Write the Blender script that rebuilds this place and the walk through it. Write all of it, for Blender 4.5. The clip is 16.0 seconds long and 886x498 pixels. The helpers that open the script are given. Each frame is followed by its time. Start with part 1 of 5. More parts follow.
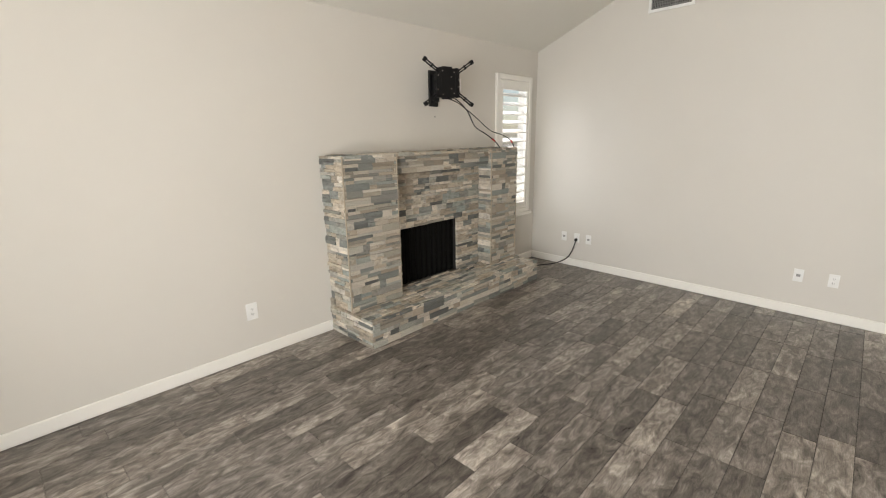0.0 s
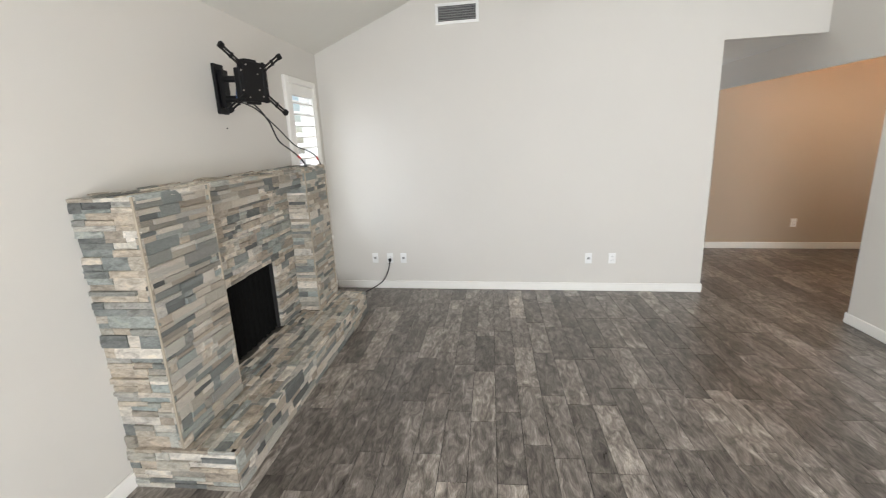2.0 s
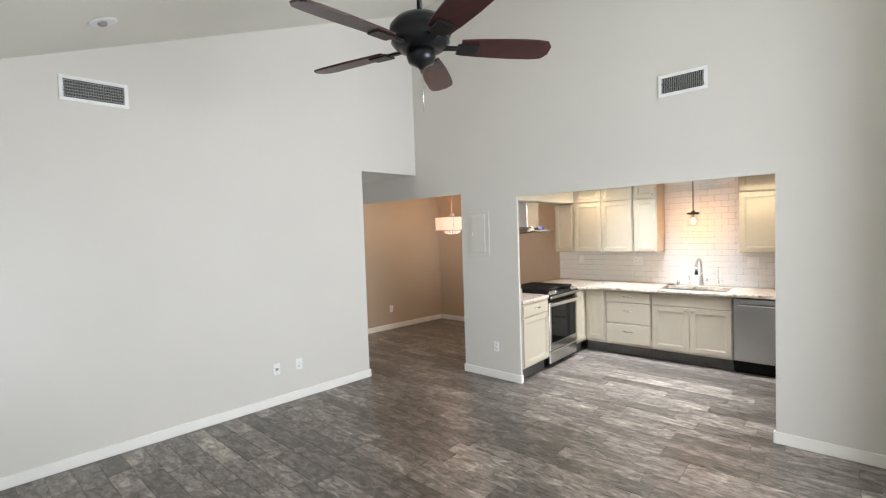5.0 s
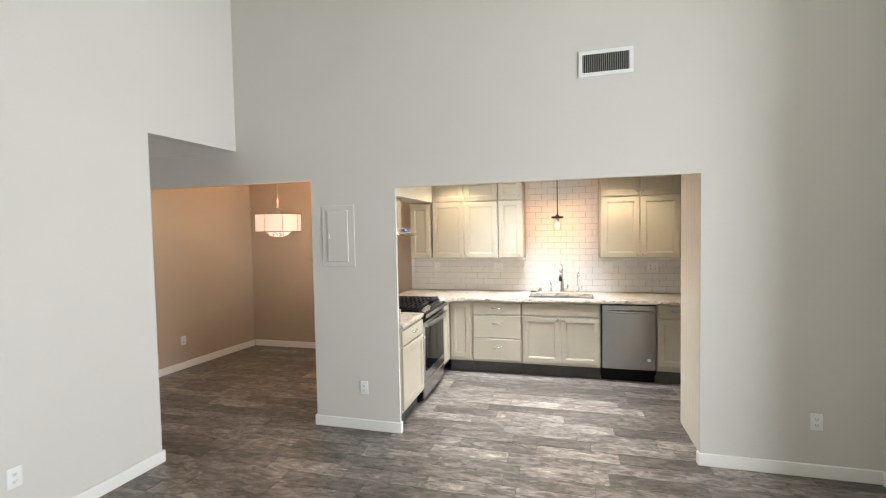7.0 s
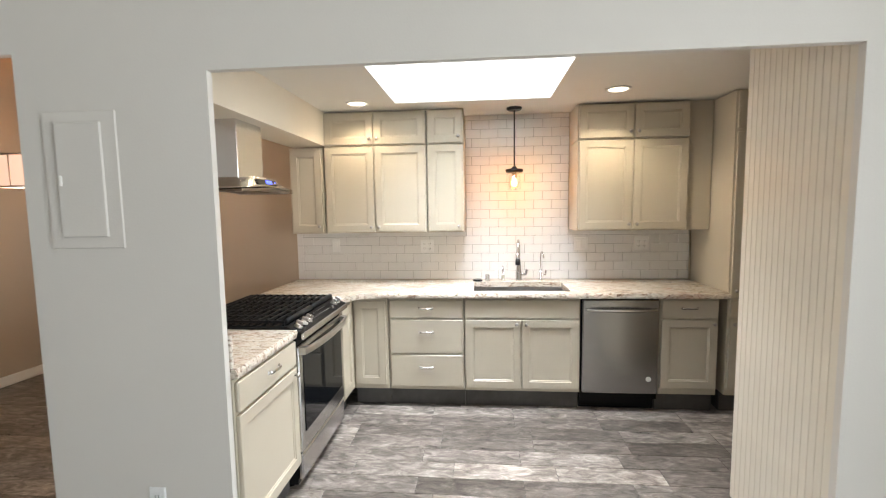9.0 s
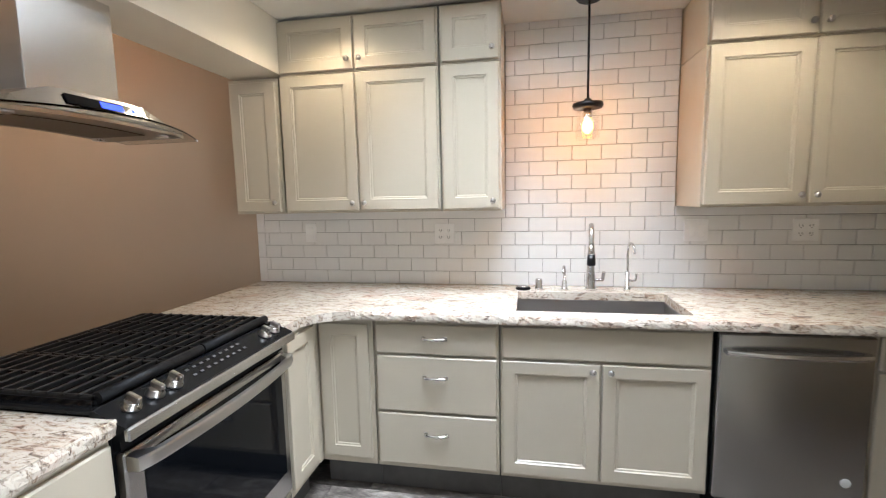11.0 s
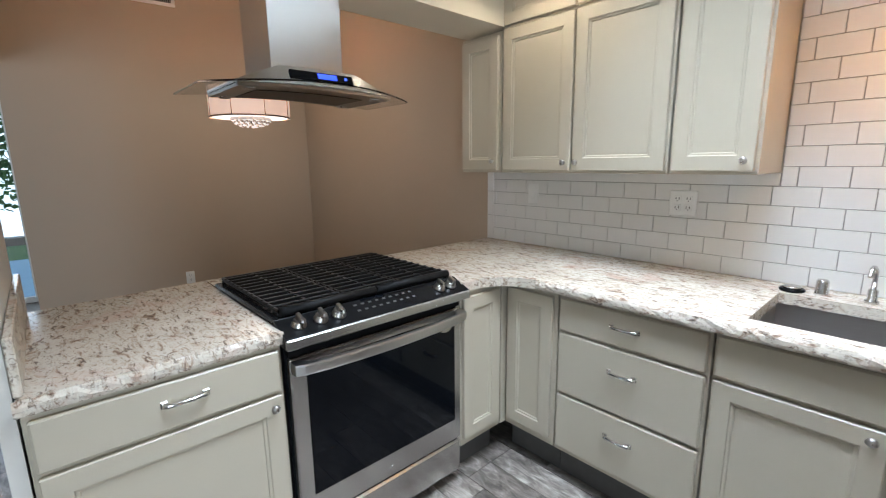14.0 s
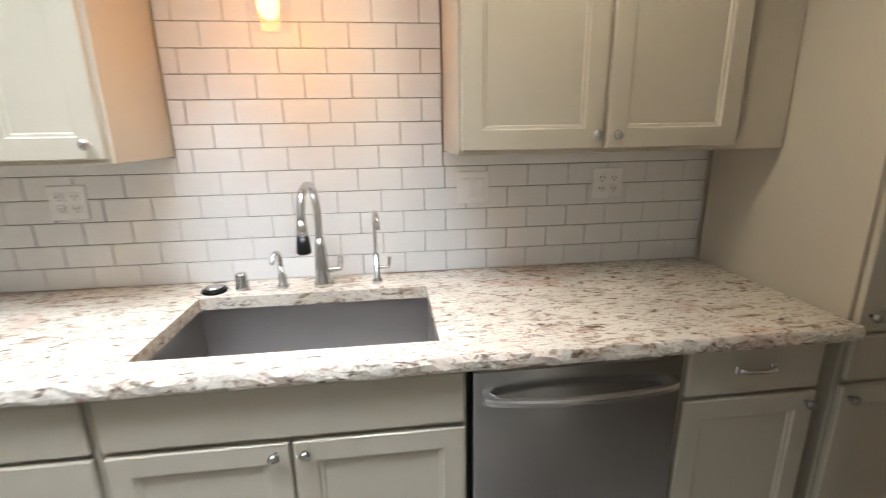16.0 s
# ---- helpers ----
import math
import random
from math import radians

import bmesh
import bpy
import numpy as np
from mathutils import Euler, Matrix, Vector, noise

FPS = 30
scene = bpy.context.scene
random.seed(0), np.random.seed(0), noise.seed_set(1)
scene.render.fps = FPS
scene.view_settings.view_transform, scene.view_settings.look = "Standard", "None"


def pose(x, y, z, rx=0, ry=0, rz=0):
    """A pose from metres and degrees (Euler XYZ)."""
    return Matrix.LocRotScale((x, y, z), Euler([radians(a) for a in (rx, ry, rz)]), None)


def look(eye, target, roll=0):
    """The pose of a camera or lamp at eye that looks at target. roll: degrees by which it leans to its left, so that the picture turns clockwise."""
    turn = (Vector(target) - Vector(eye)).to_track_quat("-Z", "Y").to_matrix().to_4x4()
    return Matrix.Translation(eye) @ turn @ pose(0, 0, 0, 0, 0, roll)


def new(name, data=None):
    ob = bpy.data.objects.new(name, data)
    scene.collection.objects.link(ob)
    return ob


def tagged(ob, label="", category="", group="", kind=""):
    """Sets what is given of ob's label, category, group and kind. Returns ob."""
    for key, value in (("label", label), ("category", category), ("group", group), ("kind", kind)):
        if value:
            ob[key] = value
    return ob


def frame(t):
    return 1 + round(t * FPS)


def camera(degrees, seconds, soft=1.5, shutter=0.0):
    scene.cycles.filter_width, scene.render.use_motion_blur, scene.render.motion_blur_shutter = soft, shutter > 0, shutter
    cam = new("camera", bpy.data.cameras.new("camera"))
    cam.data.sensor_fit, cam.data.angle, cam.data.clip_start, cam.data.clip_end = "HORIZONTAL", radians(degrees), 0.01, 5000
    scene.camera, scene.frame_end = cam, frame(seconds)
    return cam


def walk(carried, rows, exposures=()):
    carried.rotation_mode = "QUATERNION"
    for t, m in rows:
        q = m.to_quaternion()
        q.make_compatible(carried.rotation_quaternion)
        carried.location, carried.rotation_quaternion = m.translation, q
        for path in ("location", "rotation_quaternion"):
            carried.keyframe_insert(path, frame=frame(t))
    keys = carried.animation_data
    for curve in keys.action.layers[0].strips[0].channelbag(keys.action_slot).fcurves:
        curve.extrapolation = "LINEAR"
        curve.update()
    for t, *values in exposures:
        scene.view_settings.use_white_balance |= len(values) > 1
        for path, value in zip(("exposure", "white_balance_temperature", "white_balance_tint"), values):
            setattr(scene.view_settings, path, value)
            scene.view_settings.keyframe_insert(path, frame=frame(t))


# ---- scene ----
cam = camera(89.9, 16.0, soft=1.1, shutter=0.25)
EXPOSURES = [(0.0, -0.12, 7150, 15), (1.5, 0.05, 6700, 14), (3.5, 0.12, 6300, 14), (4.5, 0.05, 6300, 13), (8.2, 0.0, 6500, 12), (10.3, -0.27, 6050, 12), (12.5, -0.60, 5850, 10), (14.0, -0.68, 5650, 8), (15.0, -0.66, 5800, 9), (16.0, -0.53, 6050, 10)]
PATH = [
    (0, (0.208, 1.036, 1.637), (1.606, 2.378, 1.144), -1.0),
    (0.5, (0.337, 1.403, 1.667), (1.866, 2.593, 1.168), -1.2),
    (1, (0.35, 1.777, 1.662), (2.039, 2.725, 1.162), -1.7),
    (1.5, (0.397, 2.101, 1.644), (2.237, 2.71, 1.15), -2.2),
    (2, (0.383, 2.4, 1.684), (2.313, 2.62, 1.205), -2.5),
    (2.5, (0.367, 2.691, 1.696), (2.313, 2.561, 1.251), -2.5),
    (3, (0.494, 3.056, 1.699), (2.385, 2.523, 1.322), -2.2),
    (3.5, (0.624, 3.394, 1.769), (2.392, 2.514, 1.456), -1.8),
    (4, (0.637, 3.499, 1.781), (2.28, 2.38, 1.558), -1.7),
    (4.5, (0.696, 3.583, 1.716), (2.193, 2.263, 1.584), -1.8),
    (6.8, (2.04, 2.993, 1.72), (2.644, 1.088, 1.641), -1.2),
    (7, (2.16, 2.843, 1.71), (2.681, 0.914, 1.628), -1.1),
    (7.5, (2.398, 2.411, 1.634), (2.744, 0.443, 1.565), -1.0),
    (8, (2.424, 1.901, 1.605), (2.687, -0.079, 1.505), -0.8),
    (10.3, (2.568, -0.007, 1.455), (2.702, -1.987, 1.209), -1.3),
    (10.5, (2.533, -0.152, 1.441), (2.726, -2.128, 1.196), -1.0),
    (11, (2.514, -0.411, 1.427), (2.878, -2.363, 1.194), -1.2),
    (11.5, (2.525, -0.601, 1.417), (3.129, -2.494, 1.191), -1.1),
    (12, (2.502, -0.705, 1.4), (3.391, -2.483, 1.18), -0.8),
    (12.5, (2.456, -0.737, 1.408), (3.582, -2.373, 1.168), -0.7),
    (13, (2.415, -0.72, 1.402), (3.723, -2.207, 1.122), -0.5),
    (13.5, (2.336, -0.713, 1.392), (3.759, -2.08, 1.063), -0.6),
    (14, (2.209, -0.767, 1.41), (3.665, -2.085, 1.028), -0.7),
    (14.5, (2.069, -0.92, 1.442), (3.334, -2.4, 0.981), -0.7),
    (15, (2.024, -1.054, 1.47), (2.819, -2.815, 0.955), -0.9),
    (15.5, (1.969, -1.211, 1.454), (2.287, -3.115, 0.933), -1.3),
    (16, (1.924, -1.363, 1.422), (1.703, -3.284, 0.909), -1.0),
]
walk(cam, [(t, look(eye, target, roll)) for t, eye, target, roll in PATH], EXPOSURES)

# ---- light: daylight through the glass openings, skylight, and the lamps of the place ----
world = bpy.data.worlds.new("sky")
scene.world = world
world.use_nodes = True
wn = world.node_tree
sky = wn.nodes.new("ShaderNodeTexSky")
sky.sky_type = "NISHITA"
sky.sun_disc = False
sky.sun_elevation, sky.sun_rotation = radians(50), radians(200)
wn.links.new(sky.outputs[0], wn.nodes["Background"].inputs[0])
wn.nodes["Background"].inputs[1].default_value = 0.12


def lamp(name, kind, m, power, colour, size=0.1, size_y=None, spot=None):
    d = bpy.data.lights.new(name, kind)
    d.energy, d.color = power, colour
    if kind == "AREA":
        d.shape, d.size, d.size_y = "RECTANGLE", size, size_y or size
    else:
        d.shadow_soft_size = size
    if spot:
        d.spot_size, d.spot_blend = radians(spot), 0.6
    ob = new(name, d)
    ob.matrix_world = m
    return ob


sun = lamp("sun", "SUN", look((0, 0, 10), (4, 3, 0)), 2.5, (1, 0.95, 0.88))
sun.data.angle = radians(0.6)
lamp("patio_daylight", "AREA", look((-1.52, 1.30, 1.25), (5, 0.2, 2.1)), 240, (0.90, 0.965, 1.0), 2.3, 2.1).data.spread = radians(165)
lamp("skylight_daylight", "AREA", look((2.555, -1.68, 3.25), (2.555, -1.68001, 0)), 66, (0.88, 0.94, 1.0), 1.05, 0.95).data.spread = radians(88)
lamp("hall_daylight", "AREA", look((8.42, -0.15, 1.2), (5, -0.4, 1.1)), 18, (0.85, 0.93, 1.0), 0.85, 1.8)
lamp("corner_window_daylight", "AREA", look((4.78, 4.42, 1.4), (4.4, 2, 1.2)), 7, (0.88, 0.94, 1.0), 0.5, 1.3)
lamp("chandelier_light", "POINT", pose(5.58, -1.975, 1.83), 32, (1.0, 0.75, 0.52), 0.12)
lamp("pendant_light", "POINT", pose(2.22, -2.69, 1.755), 5.0, (1.0, 0.40, 0.085), 0.03)
lamp("downlight_bulb_a", "SPOT", look((3.41, -2.36, 2.335), (3.41, -2.36001, 0)), 27, (1.0, 0.80, 0.53), 0.06, spot=145)
lamp("downlight_bulb_b", "SPOT", look((1.55, -2.22, 2.335), (1.55, -2.22001, 0)), 46, (1.0, 0.82, 0.57), 0.06, spot=145)

# ---- materials ----


def ramp(nt, fac, stops):
    r = nt.nodes.new("ShaderNodeValToRGB")
    while len(r.color_ramp.elements) < len(stops):
        r.color_ramp.elements.new(0.5)
    for e, (p, c) in zip(r.color_ramp.elements, stops):
        e.position, e.color = p, (*c, 1)
    nt.links.new(fac, r.inputs[0])
    return r.outputs[0]


def noise_tex(nt, vec, scale, detail=4.0, rough=0.55, dist=0.0):
    n = nt.nodes.new("ShaderNodeTexNoise")
    n.inputs["Scale"].default_value, n.inputs["Detail"].default_value = scale, detail
    n.inputs["Roughness"].default_value, n.inputs["Distortion"].default_value = rough, dist
    nt.links.new(vec, n.inputs["Vector"])
    return n.outputs["Fac"]


def mapped(nt, stretch=(1, 1, 1), rand=None):
    tc = nt.nodes.new("ShaderNodeTexCoord")
    mp = nt.nodes.new("ShaderNodeMapping")
    mp.inputs["Scale"].default_value = stretch
    nt.links.new(tc.outputs["Object"], mp.inputs["Vector"])
    if rand is not None:
        mul = nt.nodes.new("ShaderNodeVectorMath")
        mul.operation = "SCALE"
        mul.inputs[0].default_value = (37.0, 23.0, 51.0)
        nt.links.new(rand, mul.inputs["Scale"])
        nt.links.new(mul.outputs[0], mp.inputs["Location"])
    return mp.outputs[0]


def mixed(nt, a, b, fac, mode="MIX"):
    m = nt.nodes.new("ShaderNodeMix")
    m.data_type, m.blend_type = "RGBA", mode
    for v, slot in ((fac, m.inputs[0]), (a, m.inputs[6]), (b, m.inputs[7])):
        if isinstance(v, (int, float)):
            slot.default_value = v
        elif isinstance(v, tuple):
            slot.default_value = (*v, 1)
        else:
            nt.links.new(v, slot)
    return m.outputs[2]


def bumped(nt, bsdf, height, strength, distance=0.01):
    b = nt.nodes.new("ShaderNodeBump")
    b.inputs["Strength"].default_value, b.inputs["Distance"].default_value = strength, distance
    nt.links.new(height, b.inputs["Height"])
    nt.links.new(b.outputs[0], bsdf.inputs["Normal"])


def base(name):
    m = bpy.data.materials.new(name)
    m.use_nodes = True
    return m, m.node_tree, m.node_tree.nodes["Principled BSDF"]


def mat(name, c1, c2=None, scale=6.0, rough=0.5, metal=0.0, bump=0.0, bscale=80.0, stretch=(1, 1, 1), vary=0.12, spec=0.5):
    """Plain painted, metal or plastic surface with broad mottling, fine grain and uneven gloss."""
    m, nt, b = base(name)
    v = mapped(nt, stretch)
    c2 = c2 or tuple(c * 0.88 for c in c1)
    big = noise_tex(nt, v, scale, 5)
    nt.links.new(ramp(nt, big, [(0.3, c1), (0.75, c2)]), b.inputs["Base Color"])
    b.inputs["Metallic"].default_value = metal
    b.inputs["Specular IOR Level"].default_value = spec
    rr = nt.nodes.new("ShaderNodeMapRange")
    rr.inputs["To Min"].default_value, rr.inputs["To Max"].default_value = rough * (1 - vary), rough * (1 + vary)
    nt.links.new(noise_tex(nt, v, scale * 3), rr.inputs["Value"])
    nt.links.new(rr.outputs[0], b.inputs["Roughness"])
    if bump:
        bumped(nt, b, noise_tex(nt, v, bscale, 3), bump, 0.004)
    return m


def glow(name, colour, strength):
    m, nt, b = base(name)
    b.inputs["Base Color"].default_value = (*colour, 1)
    b.inputs["Emission Color"].default_value = (*colour, 1)
    b.inputs["Emission Strength"].default_value = strength
    return m


def glass(name, colour=(1, 1, 1), rough=0.0):
    m, nt, b = base(name)
    b.inputs["Base Color"].default_value = (*colour, 1)
    b.inputs["Transmission Weight"].default_value = 1.0
    b.inputs["Roughness"].default_value = rough
    b.inputs["IOR"].default_value = 1.45
    return m


def plank_material(name, per_object):
    m, nt, b = base(name)
    src = nt.nodes.new("ShaderNodeObjectInfo").outputs["Random"] if per_object else nt.nodes.new("ShaderNodeNewGeometry").outputs["Random Per Island"]
    v = mapped(nt, (3.0, 7.5, 7.5), src)
    grain = noise_tex(nt, v, 2.6, 9, 0.68, 0.9)
    fine = noise_tex(nt, mapped(nt, (6.0, 60.0, 60.0), src), 3.0, 5, 0.7, 0.3)
    patch = noise_tex(nt, mapped(nt, (1, 1.6, 1), src), 3.2, 4, 0.6, 0.5)
    col = ramp(nt, grain, [(0.33, (0.072, 0.062, 0.054)), (0.45, (0.165, 0.147, 0.131)), (0.56, (0.285, 0.262, 0.238)), (0.70, (0.49, 0.460, 0.428))])
    streak = ramp(nt, fine, [(0.35, (0.5, 0.48, 0.46)), (0.62, (1, 1, 1))])
    col = mixed(nt, col, streak, 0.75, "MULTIPLY")
    tone = ramp(nt, src, [(0.0, (0.58, 0.555, 0.53)), (0.5, (0.95, 0.92, 0.90)), (0.8, (1.22, 1.19, 1.16)), (1.0, (1.6, 1.55, 1.5))])
    col = mixed(nt, col, tone, 1.0, "MULTIPLY")
    haze = ramp(nt, patch, [(0.45, (0.85, 0.84, 0.84)), (0.7, (1.25, 1.25, 1.25))])
    col = mixed(nt, col, haze, 1.0, "MULTIPLY")
    nt.links.new(col, b.inputs["Base Color"])
    rg = nt.nodes.new("ShaderNodeMapRange")
    rg.inputs["To Min"].default_value, rg.inputs["To Max"].default_value = 0.21, 0.42
    nt.links.new(grain, rg.inputs["Value"])
    nt.links.new(rg.outputs[0], b.inputs["Roughness"])
    bumped(nt, b, fine, 0.25, 0.003)
    return m


def stone_material(name, per_object):
    m, nt, b = base(name)
    src = nt.nodes.new("ShaderNodeObjectInfo").outputs["Random"] if per_object else nt.nodes.new("ShaderNodeNewGeometry").outputs["Random Per Island"]
    v = mapped(nt, (1, 1, 2.5), src)
    tone = ramp(nt, src, [(0.0, (0.11, 0.11, 0.105)), (0.12, (0.25, 0.27, 0.255)), (0.26, (0.37, 0.315, 0.25)), (0.40, (0.52, 0.45, 0.36)),
                          (0.54, (0.29, 0.33, 0.315)), (0.66, (0.68, 0.62, 0.53)), (0.78, (0.42, 0.365, 0.29)), (0.90, (0.74, 0.69, 0.61)), (1.0, (0.17, 0.18, 0.17))])
    n1 = noise_tex(nt, v, 14, 8, 0.65, 0.6)
    n2 = noise_tex(nt, v, 60, 5, 0.6)
    col = mixed(nt, tone, ramp(nt, n1, [(0.3, (0.52, 0.50, 0.48)), (0.52, (1, 1, 1)), (0.75, (1.32, 1.25, 1.15))]), 1.0, "MULTIPLY")
    col = mixed(nt, col, ramp(nt, n2, [(0.3, (0.8, 0.79, 0.78)), (0.6, (1.05, 1.05, 1.05))]), 1.0, "MULTIPLY")
    nt.links.new(col, b.inputs["Base Color"])
    b.inputs["Roughness"].default_value = 0.72
    bumped(nt, b, n1, 0.9, 0.006)
    return m


def granite_material():
    m, nt, b = base("granite")
    v = mapped(nt)
    warp = noise_tex(nt, v, 2.6, 4, 0.6, 1.2)
    flow = mapped(nt, (1.0, 2.6, 1.6))
    veins = noise_tex(nt, flow, 11.0, 10, 0.70, 1.6)
    flecks = noise_tex(nt, mapped(nt, (1.0, 3.0, 2.0)), 22.0, 6, 0.66, 1.0)
    pink = noise_tex(nt, v, 4.0, 5, 0.6, 1.0)
    specks = noise_tex(nt, v, 95, 4, 0.65, 0.3)
    col = ramp(nt, veins, [(0.30, (0.16, 0.11, 0.085)), (0.39, (0.43, 0.32, 0.24)), (0.45, (0.66, 0.59, 0.49)), (0.56, (0.74, 0.69, 0.60)), (0.65, (0.62, 0.54, 0.44)), (0.74, (0.40, 0.29, 0.22))])
    col = mixed(nt, col, (0.60, 0.39, 0.31), ramp(nt, pink, [(0.55, (0, 0, 0)), (0.72, (0.6, 0.6, 0.6))]), "MIX")
    col = mixed(nt, col, ramp(nt, flecks, [(0.33, (0.12, 0.10, 0.10)), (0.40, (0.55, 0.48, 0.44)), (0.45, (1, 1, 1))]), 0.9, "MULTIPLY")
    col = mixed(nt, col, ramp(nt, specks, [(0.34, (0.45, 0.42, 0.40)), (0.43, (1, 1, 1))]), 0.7, "MULTIPLY")
    col = mixed(nt, col, ramp(nt, warp, [(0.3, (0.86, 0.84, 0.82)), (0.6, (1.03, 1.03, 1.03))]), 1.0, "MULTIPLY")
    nt.links.new(col, b.inputs["Base Color"])
    b.inputs["Roughness"].default_value = 0.16
    b.inputs["Coat Weight"].default_value = 0.15
    return m


def brushed(name, c, rough, along=(90, 90, 2)):
    m, nt, b = base(name)
    v = mapped(nt, along)
    n = noise_tex(nt, v, 4, 4)
    nt.links.new(ramp(nt, n, [(0.3, tuple(x * 0.965 for x in c)), (0.7, c)]), b.inputs["Base Color"])
    b.inputs["Metallic"].default_value = 1.0
    r = nt.nodes.new("ShaderNodeMapRange")
    r.inputs["To Min"].default_value, r.inputs["To Max"].default_value = rough * 0.95, rough * 1.06
    nt.links.new(n, r.inputs["Value"])
    nt.links.new(r.outputs[0], b.inputs["Roughness"])
    return m


WALL = mat("beige_wall_paint", (0.67, 0.642, 0.592), (0.65, 0.624, 0.574), 1.4, 0.62, bump=0.12, bscale=140, spec=0.35)
TAN = mat("tan_wall_paint", (0.48, 0.39, 0.297), (0.455, 0.37, 0.281), 1.2, 0.55, bump=0.12, bscale=140, spec=0.35)
CREAM = mat("kitchen_cream_paint", (0.72, 0.66, 0.54), (0.69, 0.63, 0.51), 1.5, 0.5, bump=0.1, bscale=140)
CEIL = mat("ceiling_paint", (0.74, 0.72, 0.66), (0.71, 0.69, 0.63), 1.2, 0.75, bump=0.2, bscale=120)
TRIM = mat("white_trim_paint", (0.87, 0.85, 0.80), (0.84, 0.82, 0.77), 5, 0.35)
CAB = mat("greige_cabinet_paint", (0.525, 0.47, 0.368), (0.50, 0.448, 0.35), 2.5, 0.36, bump=0.05, bscale=160)
BEAD = mat("white_beadboard_paint", (0.74, 0.68, 0.57), None, 3, 0.4)
WHITE = mat("white_plastic", (0.88, 0.88, 0.86), None, 9, 0.32)
SLOT = mat("dark_slot", (0.02, 0.02, 0.02), None, 9, 0.6)
GROUT = mat("light_grey_grout", (0.36, 0.35, 0.335), (0.29, 0.28, 0.27), 12, 0.85, bump=0.2)
FGROUT = mat("dark_floor_grout", (0.085, 0.075, 0.068), (0.06, 0.055, 0.05), 8, 0.8)
MORTAR = mat("stone_backing", (0.16, 0.145, 0.12), (0.10, 0.09, 0.08), 20, 0.9, bump=0.5)
MORTAR_LIGHT = mat("pale_mortar", (0.42, 0.36, 0.28), (0.34, 0.29, 0.22), 20, 0.85, bump=0.3)
TILE = mat("white_glazed_tile", (0.80, 0.795, 0.77), (0.76, 0.755, 0.735), 3, 0.09, vary=0.3)
STEEL = brushed("brushed_stainless_steel", (0.62, 0.61, 0.60), 0.26)
STEELD = brushed("dishwasher_stainless_steel", (0.50, 0.505, 0.505), 0.26)
STEELH = brushed("brushed_steel_across", (0.60, 0.59, 0.575), 0.30, (2, 2, 90))
SINKM = brushed("satin_sink_steel", (0.40, 0.38, 0.365), 0.42, (3, 40, 40))
NICKEL = mat("satin_nickel", (0.48, 0.45, 0.42), None, 20, 0.28, 1.0)
CHROME = mat("polished_chrome", (0.75, 0.74, 0.73), None, 20, 0.12, 1.0)
BLACK = mat("black_enamel", (0.008, 0.008, 0.009), (0.010, 0.010, 0.010), 8, 0.2, spec=0.12)
IRON = mat("matt_cast_iron", (0.006, 0.006, 0.0065), (0.01, 0.01, 0.01), 30, 0.5, bump=0.3, spec=0.2)
BGLASS = mat("black_oven_glass", (0.004, 0.005, 0.007), None, 3, 0.05, spec=0.22)
FANM = mat("black_bronze_metal", (0.012, 0.013, 0.015), (0.02, 0.02, 0.022), 10, 0.3, 0.6)
BLADE = mat("dark_mahogany_blade", (0.055, 0.016, 0.016), (0.03, 0.01, 0.011), 3, 0.34, stretch=(2, 14, 14), spec=0.4)
MOUNT = mat("black_powder_coat", (0.007, 0.007, 0.0075), None, 40, 0.5, bump=0.1, spec=0.2)
CABLE = mat("black_cable_rubber", (0.014, 0.014, 0.014), None, 20, 0.5)
REDP = mat("red_plug_plastic", (0.45, 0.03, 0.03), None, 20, 0.4)
BLUEP = mat("blue_plug_plastic", (0.03, 0.10, 0.30), None, 20, 0.4)
SOOT = mat("sooty_firebox", (0.012, 0.011, 0.010), (0.02, 0.018, 0.016), 14, 0.85)
MESH = mat("black_fire_curtain", (0.004, 0.004, 0.004), (0.009, 0.009, 0.008), 30, 0.9, stretch=(60, 60, 0.5), spec=0.05)
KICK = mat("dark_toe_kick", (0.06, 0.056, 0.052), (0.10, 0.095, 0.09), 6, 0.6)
GRILLE = mat("grey_grille_metal", (0.30, 0.30, 0.29), None, 14, 0.45)
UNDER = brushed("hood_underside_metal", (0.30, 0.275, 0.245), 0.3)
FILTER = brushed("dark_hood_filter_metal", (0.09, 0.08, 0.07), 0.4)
CLEAR = glass("clear_glass")
HOODG = glass("smoked_hood_glass", (0.86, 0.90, 0.88))
CRYSTAL = glass("crystal")
WIN, wnt, wb = base("window_glass")
wt, wg, wmix = wnt.nodes.new("ShaderNodeBsdfTransparent"), wnt.nodes.new("ShaderNodeBsdfGlossy"), wnt.nodes.new("ShaderNodeMixShader")
wg.inputs["Roughness"].default_value, wmix.inputs[0].default_value = 0.02, 0.06
wnt.links.new(wt.outputs[0], wmix.inputs[1]), wnt.links.new(wg.outputs[0], wmix.inputs[2])
wnt.links.new(wmix.outputs[0], wnt.nodes["Material Output"].inputs["Surface"])
SHADEGLOW = glow("lit_shade_fabric", (1.0, 0.66, 0.48), 0.85)
DIFFUSE = glow("lit_shade_diffuser", (1.0, 0.80, 0.66), 2.6)
FILAMENT = glow("amber_filament_glow", (1.0, 0.50, 0.10), 11.0)
DLIGHT = glow("downlight_lens_glow", (1.0, 0.86, 0.62), 9.0)
BLUE = glow("blue_display_glow", (0.05, 0.10, 1.0), 2.2)
SKYGLOW = glow("skylight_pane_glow", (0.78, 0.90, 1.0), 2.6)
